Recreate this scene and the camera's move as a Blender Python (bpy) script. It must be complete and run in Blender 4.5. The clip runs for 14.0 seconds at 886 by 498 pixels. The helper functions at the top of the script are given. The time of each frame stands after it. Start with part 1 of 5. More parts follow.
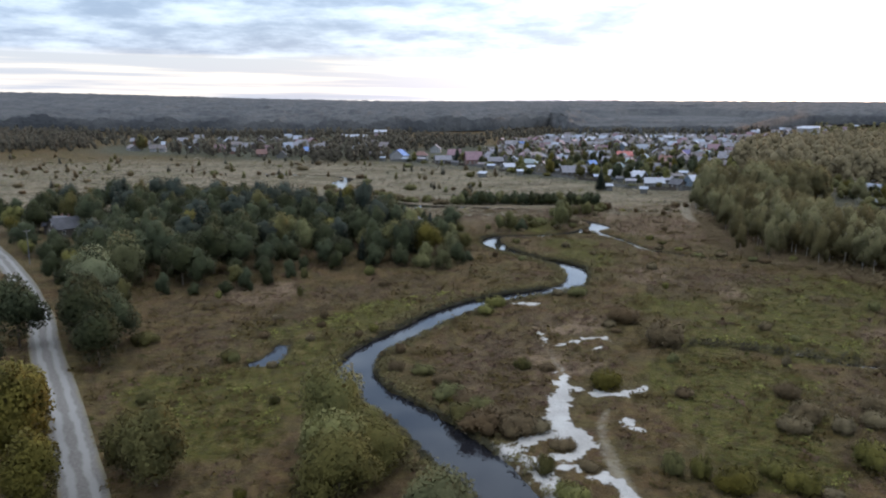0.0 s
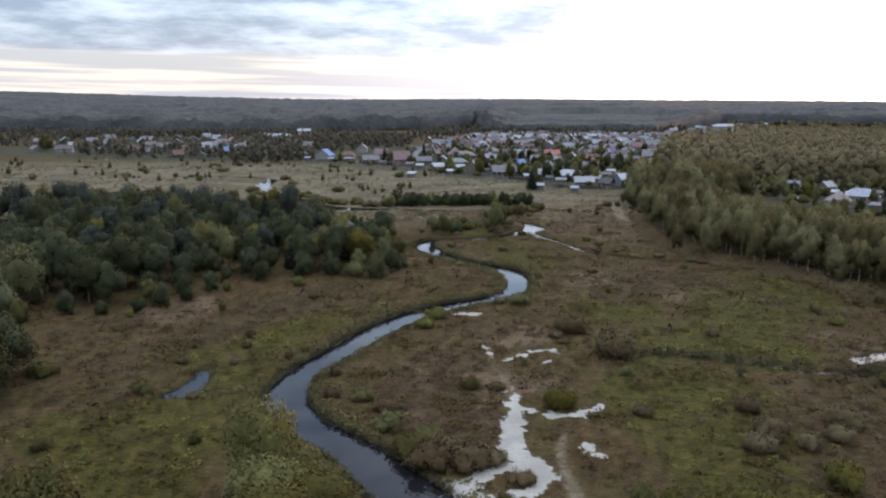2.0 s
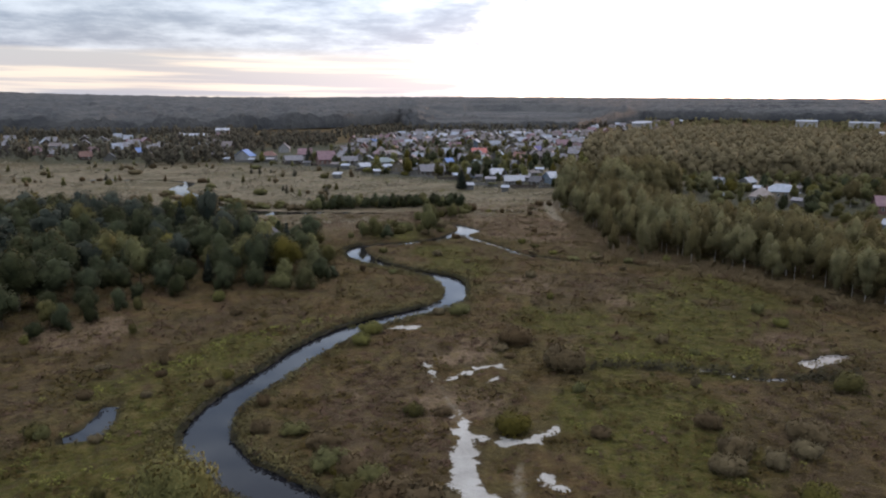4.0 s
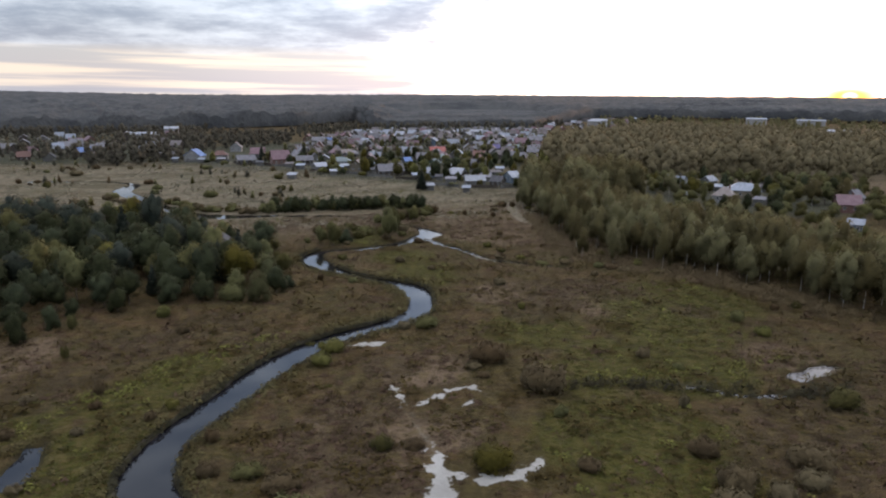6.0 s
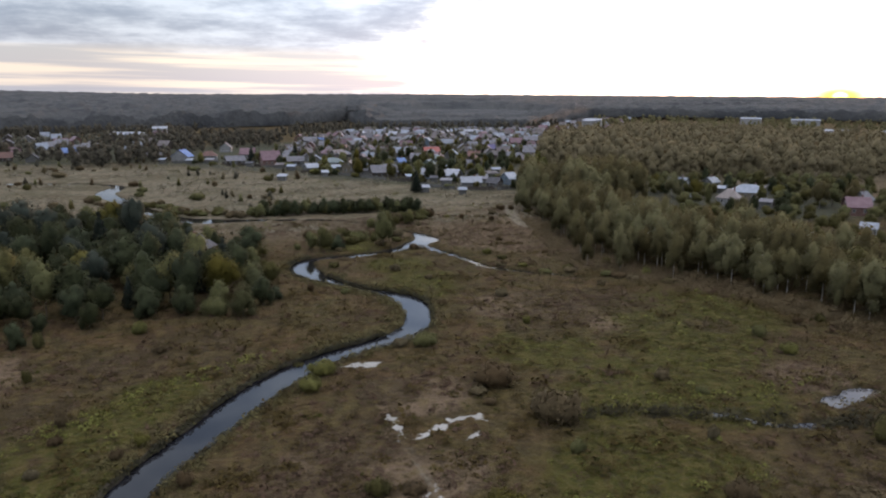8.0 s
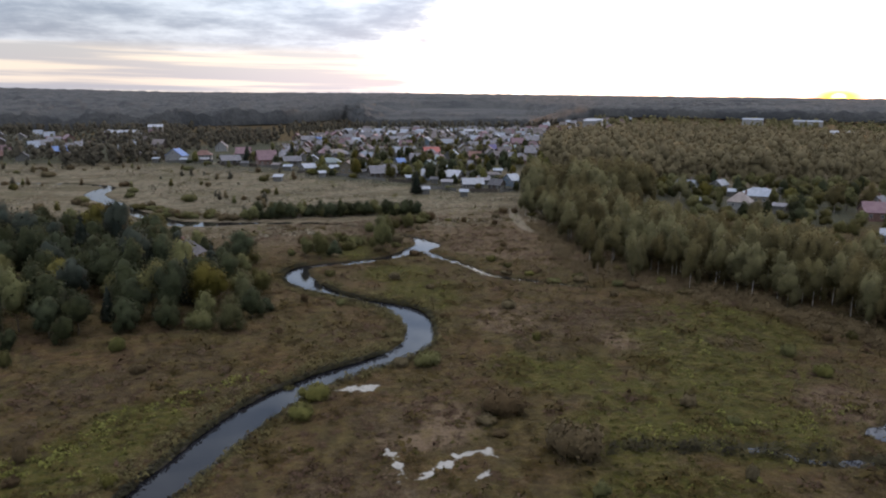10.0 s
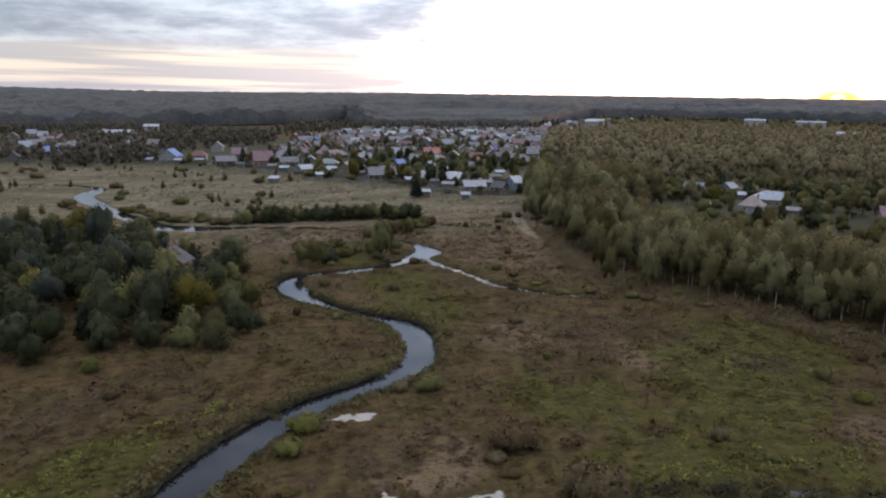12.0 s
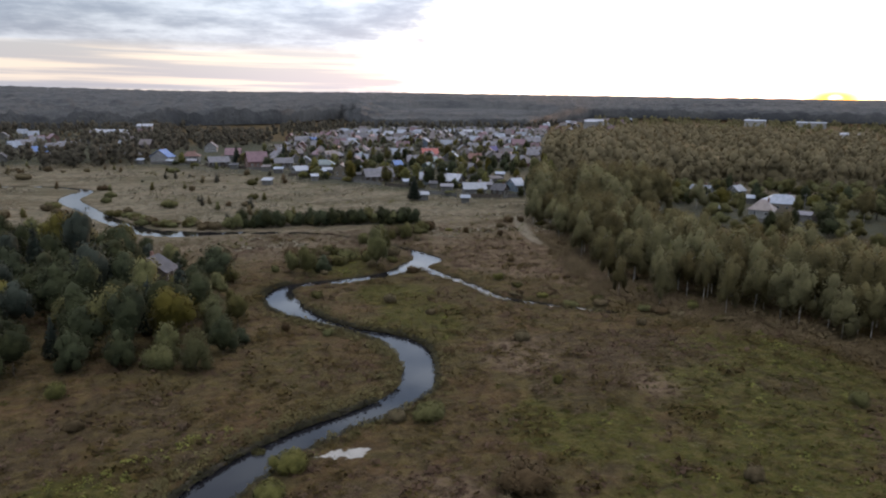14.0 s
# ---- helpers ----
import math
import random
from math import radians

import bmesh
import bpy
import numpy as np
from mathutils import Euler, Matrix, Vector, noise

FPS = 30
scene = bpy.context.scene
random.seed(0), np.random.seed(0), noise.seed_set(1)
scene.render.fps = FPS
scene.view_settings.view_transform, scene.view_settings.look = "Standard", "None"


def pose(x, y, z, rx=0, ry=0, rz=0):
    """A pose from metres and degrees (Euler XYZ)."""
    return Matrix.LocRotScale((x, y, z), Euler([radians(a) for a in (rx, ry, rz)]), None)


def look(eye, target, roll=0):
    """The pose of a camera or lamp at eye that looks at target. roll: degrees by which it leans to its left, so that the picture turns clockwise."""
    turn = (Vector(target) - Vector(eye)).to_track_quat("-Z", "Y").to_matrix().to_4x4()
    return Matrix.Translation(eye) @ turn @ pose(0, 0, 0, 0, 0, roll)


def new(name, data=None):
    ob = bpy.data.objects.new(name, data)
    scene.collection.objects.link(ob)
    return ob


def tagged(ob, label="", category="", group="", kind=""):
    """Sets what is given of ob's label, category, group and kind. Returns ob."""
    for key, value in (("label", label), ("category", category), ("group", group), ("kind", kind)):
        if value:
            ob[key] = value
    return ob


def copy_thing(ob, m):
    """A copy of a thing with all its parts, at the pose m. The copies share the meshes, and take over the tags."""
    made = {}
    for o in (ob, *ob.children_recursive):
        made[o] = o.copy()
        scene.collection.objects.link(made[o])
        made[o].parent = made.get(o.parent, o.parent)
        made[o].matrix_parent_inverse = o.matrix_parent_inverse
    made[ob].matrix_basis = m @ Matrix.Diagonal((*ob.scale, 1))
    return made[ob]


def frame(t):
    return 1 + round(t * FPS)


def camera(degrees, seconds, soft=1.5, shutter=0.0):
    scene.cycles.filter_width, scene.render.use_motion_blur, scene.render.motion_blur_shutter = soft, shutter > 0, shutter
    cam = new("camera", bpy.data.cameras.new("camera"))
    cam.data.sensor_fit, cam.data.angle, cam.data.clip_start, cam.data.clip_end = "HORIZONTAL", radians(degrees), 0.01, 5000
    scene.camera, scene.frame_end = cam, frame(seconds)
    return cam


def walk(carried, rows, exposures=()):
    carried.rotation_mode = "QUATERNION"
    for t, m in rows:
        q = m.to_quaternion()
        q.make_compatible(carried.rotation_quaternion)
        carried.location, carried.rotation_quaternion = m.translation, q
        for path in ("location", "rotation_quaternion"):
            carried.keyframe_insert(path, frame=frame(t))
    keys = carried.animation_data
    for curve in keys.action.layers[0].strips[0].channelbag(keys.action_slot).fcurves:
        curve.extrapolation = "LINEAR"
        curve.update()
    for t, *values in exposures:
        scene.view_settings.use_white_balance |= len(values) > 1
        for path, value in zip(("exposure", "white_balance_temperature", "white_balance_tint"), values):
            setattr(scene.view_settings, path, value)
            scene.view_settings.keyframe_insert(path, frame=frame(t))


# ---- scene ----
cam = camera(62.9, 14.0, soft=2.1)
METRES, EYE, TILT, LEAN, TURN = 8.0, 1.5, 0.0, 0.0, 0.0
PATH = [
    (0, (2.976, -4.054, 38.698), (3.181, -2.104, 38.302), 0.4),
    (0.5, (2.816, -1.633, 38.644), (3.07, 0.311, 38.248), 0.4),
    (1, (2.646, 0.661, 38.685), (2.951, 2.597, 38.288), 0.3),
    (1.5, (2.48, 2.742, 38.809), (2.833, 4.67, 38.41), 0.5),
    (2, (2.311, 5.04, 38.798), (2.716, 6.957, 38.399), 0.5),
    (2.5, (2.296, 7.332, 38.845), (2.751, 9.237, 38.444), 0.5),
    (3, (2.327, 9.623, 38.934), (2.833, 11.515, 38.532), 0.5),
    (3.5, (2.526, 11.982, 38.901), (3.083, 13.86, 38.498), 0.4),
    (4, (2.776, 14.178, 38.886), (3.378, 16.042, 38.483), 0.4),
    (6.5, (4.782, 25.782, 38.94), (5.505, 27.601, 38.531), 0.5),
    (7, (5.423, 28.149, 38.879), (6.148, 29.967, 38.47), 0.5),
    (7.5, (6.051, 30.52, 38.808), (6.78, 32.337, 38.399), 0.5),
    (8, (6.754, 32.988, 38.711), (7.487, 34.803, 38.302), 0.5),
    (10.5, (10.281, 44.328, 38.532), (11.018, 46.141, 38.121), 0.8),
    (11, (11.079, 46.554, 38.481), (11.816, 48.368, 38.071), 0.8),
    (11.5, (11.699, 48.821, 38.393), (12.437, 50.634, 37.982), 0.9),
    (12, (12.502, 51.07, 38.379), (13.241, 52.883, 37.968), 0.9),
    (12.5, (13.191, 53.325, 38.354), (13.931, 55.137, 37.942), 1.0),
    (13, (14.124, 55.511, 38.356), (14.864, 57.323, 37.945), 1.0),
    (13.5, (14.925, 57.683, 38.304), (15.666, 59.494, 37.894), 0.9),
    (14, (15.575, 59.899, 38.269), (16.32, 61.709, 37.858), 1.0),
]
walk(cam, [(t, look(eye, target, roll)) for t, eye, target, roll in PATH], [(0, 1.04, 6550, 13), (1.5, 0.96, 6650, 13), (3, 0.80, 6950, 16), (4.2, 0.71, 7050, 17), (6.3, 0.64, 7050, 17), (14, 0.62, 7050, 17)])

# ---- light ----
SUN_AZ, SUN_EL = 50.1, 1.5          # degrees: from +y towards +x, and above the horizon
sun_way = Vector((math.sin(radians(SUN_AZ)) * math.cos(radians(SUN_EL)), math.cos(radians(SUN_AZ)) * math.cos(radians(SUN_EL)), math.sin(radians(SUN_EL))))
sun_data = bpy.data.lights.new("sun", "SUN")
sun_data.energy, sun_data.angle, sun_data.color = 2.2, radians(5), (1.0, 0.55, 0.26)
sun = new("sun", sun_data)
sun.matrix_world = look((0, 0, 60), Vector((0, 0, 60)) - sun_way)


class Nodes:
    """A short way to write a node tree: n(type, {input: value or socket}, setting=value) returns the node."""

    def __init__(self, tree):
        self.tree = tree
        tree.nodes.clear()

    def __call__(self, kind, ins=None, **settings):
        node = self.tree.nodes.new(kind)
        for key, value in settings.items():
            setattr(node, key, value)
        for key, value in (ins or {}).items():
            slot = node.inputs[key]
            if isinstance(value, bpy.types.NodeSocket):
                self.tree.links.new(value, slot)
            elif isinstance(value, bpy.types.Node):
                self.tree.links.new(value.outputs[0], slot)
            else:
                slot.default_value = value
        return node

    def math(self, op, a, b=0.0, clamp=False):
        return self("ShaderNodeMath", {0: a, 1: b}, operation=op, use_clamp=clamp).outputs[0]

    def ramp(self, x, lo, hi, a=0.0, b=1.0):
        return self("ShaderNodeMapRange", {0: x, 1: lo, 2: hi, 3: a, 4: b}, interpolation_type="SMOOTHSTEP").outputs[0]

    def mix(self, f, a, b, blend="MIX"):
        return self("ShaderNodeMix", {0: f, 6: a, 7: b}, data_type="RGBA", blend_type=blend).outputs[2]

    def noise(self, where, scale, detail=4.0, rough=0.6):
        return self("ShaderNodeTexNoise", {"Vector": where, "Scale": scale, "Detail": detail, "Roughness": rough}).outputs[0]


def rgb(r, g, b):
    return (r, g, b, 1.0)


# ---- sky: a cloud deck with a clear strip over the horizon, brightest round the low sun ----
world = bpy.data.worlds.new("evening_sky")
scene.world = world
world.use_nodes = True
n = Nodes(world.node_tree)
way = n("ShaderNodeTexCoord").outputs["Generated"]
axes = n("ShaderNodeSeparateXYZ", {0: way})
height = n.math("MAXIMUM", axes.outputs[2], 0.0)
deck = n.math("ADD", height, 0.035)
flat = n("ShaderNodeCombineXYZ", {0: n.math("DIVIDE", axes.outputs[0], deck), 1: n.math("DIVIDE", axes.outputs[1], deck), 2: 3.7})
rolls = n.noise(flat, 1.2, 5.0, 0.58)
broad = n.noise(n("ShaderNodeCombineXYZ", {0: n.math("MULTIPLY", axes.outputs[0], 7.0), 1: n.math("MULTIPLY", axes.outputs[1], 7.0), 2: n.math("MULTIPLY", height, 30.0)}), 1.25, 6.0, 0.62)
puffs = n.math("ADD", n.math("MULTIPLY", rolls, 0.22), n.math("MULTIPLY", broad, 0.78))
streak = n.noise(n("ShaderNodeCombineXYZ", {0: n.math("MULTIPLY", axes.outputs[0], 2.2), 1: n.math("MULTIPLY", axes.outputs[1], 2.2), 2: n.math("MULTIPLY", height, 75.0)}), 1.3, 4.0, 0.55)
near = n("ShaderNodeVectorMath", {0: way, 1: tuple(sun_way)}, operation="DOT_PRODUCT").outputs["Value"]
cloud = n.mix(n.ramp(puffs, 0.36, 0.66), rgb(0.150, 0.235, 0.375), rgb(0.40, 0.515, 0.66))
strip = n.mix(n.ramp(streak, 0.40, 0.60), rgb(0.31, 0.38, 0.465), rgb(0.60, 0.60, 0.57))
cover = n.ramp(n.math("ADD", height, n.math("MULTIPLY", n.math("SUBTRACT", streak, 0.5), 0.045)), 0.046, 0.066)
both = n.mix(cover, strip, cloud)
glow = n.math("ADD", 1.0, n.math("MULTIPLY", n.ramp(near, 0.55, 0.92), 0.45))
glow = n.math("ADD", glow, n.math("MULTIPLY", n.ramp(near, 0.90, 1.0), 0.9))
glow = n.math("MULTIPLY", glow, n.math("ADD", n.ramp(height, 0.60, 0.95, 1.0, 2.5), n.ramp(height, 0.13, 0.24, 0.0, 0.35)))
both = n.mix(n.ramp(height, 0.38, 0.7), both, n.mix(0.8, both, rgb(0.52, 0.57, 0.64)))
lit = n("ShaderNodeVectorMath", {0: both, 3: glow}, operation="SCALE").outputs[0]
haze = n.ramp(n.math("ADD", n.math("SUBTRACT", near, n.ramp(height, 0.05, 0.13, 0.0, 0.035)), n.math("MULTIPLY", n.math("SUBTRACT", puffs, 0.5), 0.34)), 0.815, 0.975)
warm = n.mix(n.math("MULTIPLY", haze, n.ramp(height, 0.20, 0.40, 0.96, 0.10)), lit, rgb(2.3, 2.2, 2.02))
# the setting sun, half sunk behind the far woods, flattened in the thick air over the horizon
aside = n("ShaderNodeVectorMath", {0: way, 1: (math.cos(radians(SUN_AZ)), -math.sin(radians(SUN_AZ)), 0.0)}, operation="DOT_PRODUCT").outputs["Value"]


def oval(wide, high):
    u, v = n.math("DIVIDE", aside, wide), n.math("DIVIDE", n.math("SUBTRACT", axes.outputs[2], 0.006), high)
    d = n.math("SQRT", n.math("ADD", n.math("MULTIPLY", u, u), n.math("MULTIPLY", v, v)))
    return n.math("ADD", d, n.math("MULTIPLY", n.math("LESS_THAN", near, 0.0), 9.0))


ring = n.mix(n.ramp(oval(0.042, 0.014), 1.0, 0.3), warm, rgb(2.6, 1.55, 0.25))
disc = n.mix(n.ramp(oval(0.010, 0.006), 1.0, 0.5), ring, rgb(6.0, 4.2, 1.2))
air = n("ShaderNodeTexSky", sky_type="NISHITA", sun_disc=False, sun_elevation=radians(SUN_EL), sun_rotation=radians(SUN_AZ))
full = n.mix(0.06, disc, air, "ADD")
n("ShaderNodeOutputWorld", {0: n("ShaderNodeBackground", {"Color": full, "Strength": 0.9})})


# ---- materials ----
def material(name, build, bump=None):
    """build(n, place) gives the inputs of a Principled shader; 'Leak' there is the share of light that passes through a leaf."""
    m = bpy.data.materials.new(name)
    m.use_nodes = True
    k = Nodes(m.node_tree)
    ins = build(k, k("ShaderNodeNewGeometry").outputs["Position"])
    leak = ins.pop("Leak", None)
    shader = k("ShaderNodeBsdfPrincipled", ins)
    if leak is not None:
        through_leaf = k("ShaderNodeBsdfTranslucent", {"Color": ins["Base Color"]})
        shader = k("ShaderNodeMixShader", {0: leak, 1: shader.outputs[0], 2: through_leaf.outputs[0]})
    k("ShaderNodeOutputMaterial", {0: shader.outputs[0]})
    return m


def leafy(name, dark, light, tip, leak=0.3):
    def build(k, place):
        own = k("ShaderNodeObjectInfo").outputs["Random"]
        clump = k("ShaderNodeNewGeometry").outputs["Random Per Island"]
        c = k.mix(k.ramp(k.noise(place, 0.30, 4.0), 0.32, 0.68), rgb(*dark), rgb(*light))
        c = k.mix(k.ramp(clump, 0.35, 1.0, 0.0, 0.42), c, rgb(*tip))
        c = k.mix(k.ramp(k.noise(place, 2.2, 3.0), 0.50, 0.70, 0.0, 0.35), c, rgb(*[v * 0.55 for v in dark]))
        c = k("ShaderNodeHueSaturation", {"Hue": k.ramp(own, 0, 1, 0.488, 0.514), "Saturation": k.ramp(own, 0, 1, 1.0, 0.82), "Value": k.ramp(own, 0, 1, 0.74, 1.22), "Color": c})
        return {"Base Color": c.outputs[0], "Roughness": 0.85, "Specular IOR Level": 0.05, "Sheen Weight": 0.08, "Sheen Roughness": 0.4, "Sheen Tint": rgb(0.92, 0.80, 0.58), "Leak": leak}
    return material(name, build)


def plain(name, a, b, rough=0.7, scale=1.2, metal=0.0, fine=14.0, bump=0.15):
    """A weathered surface: two colours in patches, with fine grain and relief."""
    def build(k, place):
        own = k("ShaderNodeObjectInfo").outputs["Random"]
        f = k.math("ADD", k.noise(place, scale), k.math("MULTIPLY", k.math("SUBTRACT", k.noise(place, fine, 2.0), 0.5), 0.5))
        c = k.mix(k.ramp(f, 0.35, 0.68), rgb(*a), rgb(*b))
        c = k("ShaderNodeHueSaturation", {"Value": k.ramp(own, 0, 1, 0.85, 1.12), "Color": c}).outputs[0]
        return {"Base Color": c, "Roughness": rough, "Metallic": metal, "Normal": k("ShaderNodeBump", {"Strength": bump, "Height": f}).outputs[0]}
    return material(name, build)


def ground_build(k, place):
    def mask(name):
        return k("ShaderNodeAttribute", attribute_name=name).outputs["Fac"]
    big, mid, fine = k.noise(place, 0.035, 4.0), k.noise(place, 0.16, 5.0, 0.65), k.noise(place, 1.3, 5.0, 0.7)
    grit = k.noise(place, 6.0, 3.0, 0.7)
    ragged = k.math("MULTIPLY", k.math("SUBTRACT", k.math("ADD", k.math("MULTIPLY", fine, 0.6), k.math("MULTIPLY", mid, 0.4)), 0.5), 1.5)
    clump = k.noise(place, 0.42, 4.0, 0.6)
    tuft = k.noise(place, 0.85, 4.0, 0.65)
    c = k.mix(k.ramp(mid, 0.38, 0.62), rgb(0.049, 0.038, 0.016), rgb(0.078, 0.050, 0.025))
    c = k.mix(k.ramp(big, 0.44, 0.60, 0.0, 0.8), c, rgb(0.054, 0.043, 0.017))
    rust = k.noise(place, 0.10, 4.0, 0.6)
    c = k.mix(k.ramp(rust, 0.50, 0.60, 0.0, 0.6), c, rgb(0.070, 0.038, 0.019))
    dry = k.mix(k.ramp(mid, 0.35, 0.62), rgb(0.099, 0.068, 0.045), rgb(0.154, 0.107, 0.074))
    c = k.mix(k.ramp(k.math("ADD", mask("dry"), ragged), 0.30, 0.75, 0.0, 0.85), c, dry)
    lush = k.mix(k.ramp(fine, 0.38, 0.66), rgb(0.027, 0.034, 0.006), rgb(0.072, 0.066, 0.009))
    c = k.mix(k.ramp(k.math("ADD", mask("lush"), ragged), 0.30, 0.80, 0.0, 0.85), c, lush)
    c = k.mix(k.ramp(k.math("ADD", mask("brown"), ragged), 0.35, 0.80, 0.0, 0.75), c, k.mix(k.ramp(fine, 0.38, 0.66), rgb(0.035, 0.024, 0.014), rgb(0.066, 0.047, 0.025)))
    c = k.mix(k.ramp(clump, 0.50, 0.66, 0.0, 0.65), c, rgb(0.031, 0.021, 0.012))
    c = k.mix(k.ramp(clump, 0.50, 0.34, 0.0, 0.55), c, rgb(0.092, 0.069, 0.024))
    c = k.mix(k.ramp(tuft, 0.52, 0.66, 0.0, 0.60), c, rgb(0.030, 0.022, 0.010))
    c = k.mix(k.ramp(tuft, 0.47, 0.34, 0.0, 0.50), c, rgb(0.110, 0.079, 0.035))
    c = k.mix(k.ramp(fine, 0.48, 0.64, 0.0, 0.45), c, rgb(0.031, 0.022, 0.011))
    c = k.mix(k.ramp(grit, 0.50, 0.68, 0.0, 0.30), c, rgb(0.115, 0.079, 0.041))
    c = k.mix(k.math("MULTIPLY", mask("yard"), k.ramp(clump, 0.3, 0.6, 0.5, 0.9)), c, k.mix(clump, rgb(0.033, 0.043, 0.025), rgb(0.050, 0.052, 0.045)))
    straw = k.mix(k.ramp(clump, 0.36, 0.64), rgb(0.189, 0.160, 0.114), rgb(0.092, 0.081, 0.055))
    straw = k.mix(k.ramp(big, 0.50, 0.62, 0.0, 0.6), straw, rgb(0.075, 0.074, 0.045))
    band = k.noise(k("ShaderNodeMapping", {0: place, 3: (0.5, 1.7, 1.0)}).outputs[0], 0.05, 5.0, 0.65)
    straw = k.mix(k.ramp(band, 0.47, 0.60, 0.0, 0.85), straw, rgb(0.062, 0.056, 0.034))
    c = k.mix(k.math("MULTIPLY", mask("plain"), k.ramp(mid, 0.30, 0.70, 0.95, 0.55)), c, straw)
    worn = k.mix(fine, rgb(0.17, 0.145, 0.105), rgb(0.28, 0.25, 0.20))
    c = k.mix(k.ramp(k.math("ADD", mask("track"), ragged), 0.35, 0.95, 0.0, 0.55), c, worn)
    sand = k.mix(k.ramp(mid, 0.3, 0.7), rgb(0.275, 0.262, 0.241), rgb(0.396, 0.383, 0.361))
    edge = k.math("MULTIPLY", k.math("SUBTRACT", k.noise(place, 0.55, 3.0, 0.55), 0.5), 1.7)
    c = k.mix(k.ramp(k.math("ADD", mask("sand"), edge), 0.44, 0.60), c, sand)
    c = k.mix(mask("wet"), c, rgb(0.030, 0.026, 0.015))
    relief = k.math("ADD", k.math("MULTIPLY", fine, 0.45), k.math("ADD", k.math("MULTIPLY", grit, 0.2), k.math("ADD", k.math("MULTIPLY", clump, -0.7), k.math("MULTIPLY", tuft, -0.5))))
    return {"Base Color": c, "Roughness": 0.95, "Specular IOR Level": 0.03, "Sheen Weight": 0.05, "Sheen Roughness": 0.4, "Sheen Tint": rgb(0.9, 0.80, 0.60), "Normal": k("ShaderNodeBump", {"Strength": 0.9, "Distance": 0.8, "Height": relief}).outputs[0]}


def road_build(k, place):
    across = k("ShaderNodeAttribute", attribute_name="across").outputs["Fac"]
    wander = k.math("ADD", k.math("ABSOLUTE", across), k.math("MULTIPLY", k.math("SUBTRACT", k.noise(place, 0.25, 3.0), 0.5), 0.5))
    rut = k.math("SUBTRACT", 1.0, k.ramp(k.math("ABSOLUTE", k.math("SUBTRACT", wander, 0.42)), 0.08, 0.26))
    fine = k.noise(place, 3.0, 5.0, 0.7)
    c = k.mix(k.ramp(fine, 0.3, 0.7), rgb(0.090, 0.082, 0.071), rgb(0.143, 0.133, 0.121))
    c = k.mix(k.math("MULTIPLY", rut, 0.8), c, rgb(0.192, 0.186, 0.174))
    c = k.mix(k.ramp(wander, 0.75, 1.05, 0.0, 0.85), c, rgb(0.11, 0.095, 0.055))
    return {"Base Color": c, "Roughness": 0.93, "Specular IOR Level": 0.15, "Normal": k("ShaderNodeBump", {"Strength": 0.5, "Distance": 0.1, "Height": fine}).outputs[0]}


def water_build(k, place):
    ripple = k("ShaderNodeBump", {"Strength": 0.05, "Distance": 0.05, "Height": k.noise(place, 1.4, 3.0)}).outputs[0]
    return {"Base Color": rgb(0.010, 0.010, 0.012), "Roughness": 0.03, "IOR": 1.33, "Normal": ripple}


def hazed_canopy_build(k, place):
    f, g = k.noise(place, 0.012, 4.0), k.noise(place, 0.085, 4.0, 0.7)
    # greyed and cooled: distance haze is put into the forest's base colour
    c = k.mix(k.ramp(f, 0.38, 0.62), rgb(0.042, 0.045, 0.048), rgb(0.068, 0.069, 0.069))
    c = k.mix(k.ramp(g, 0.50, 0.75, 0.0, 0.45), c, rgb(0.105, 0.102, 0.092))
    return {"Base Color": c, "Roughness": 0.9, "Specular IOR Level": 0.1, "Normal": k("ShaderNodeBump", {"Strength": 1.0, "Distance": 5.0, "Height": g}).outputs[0]}


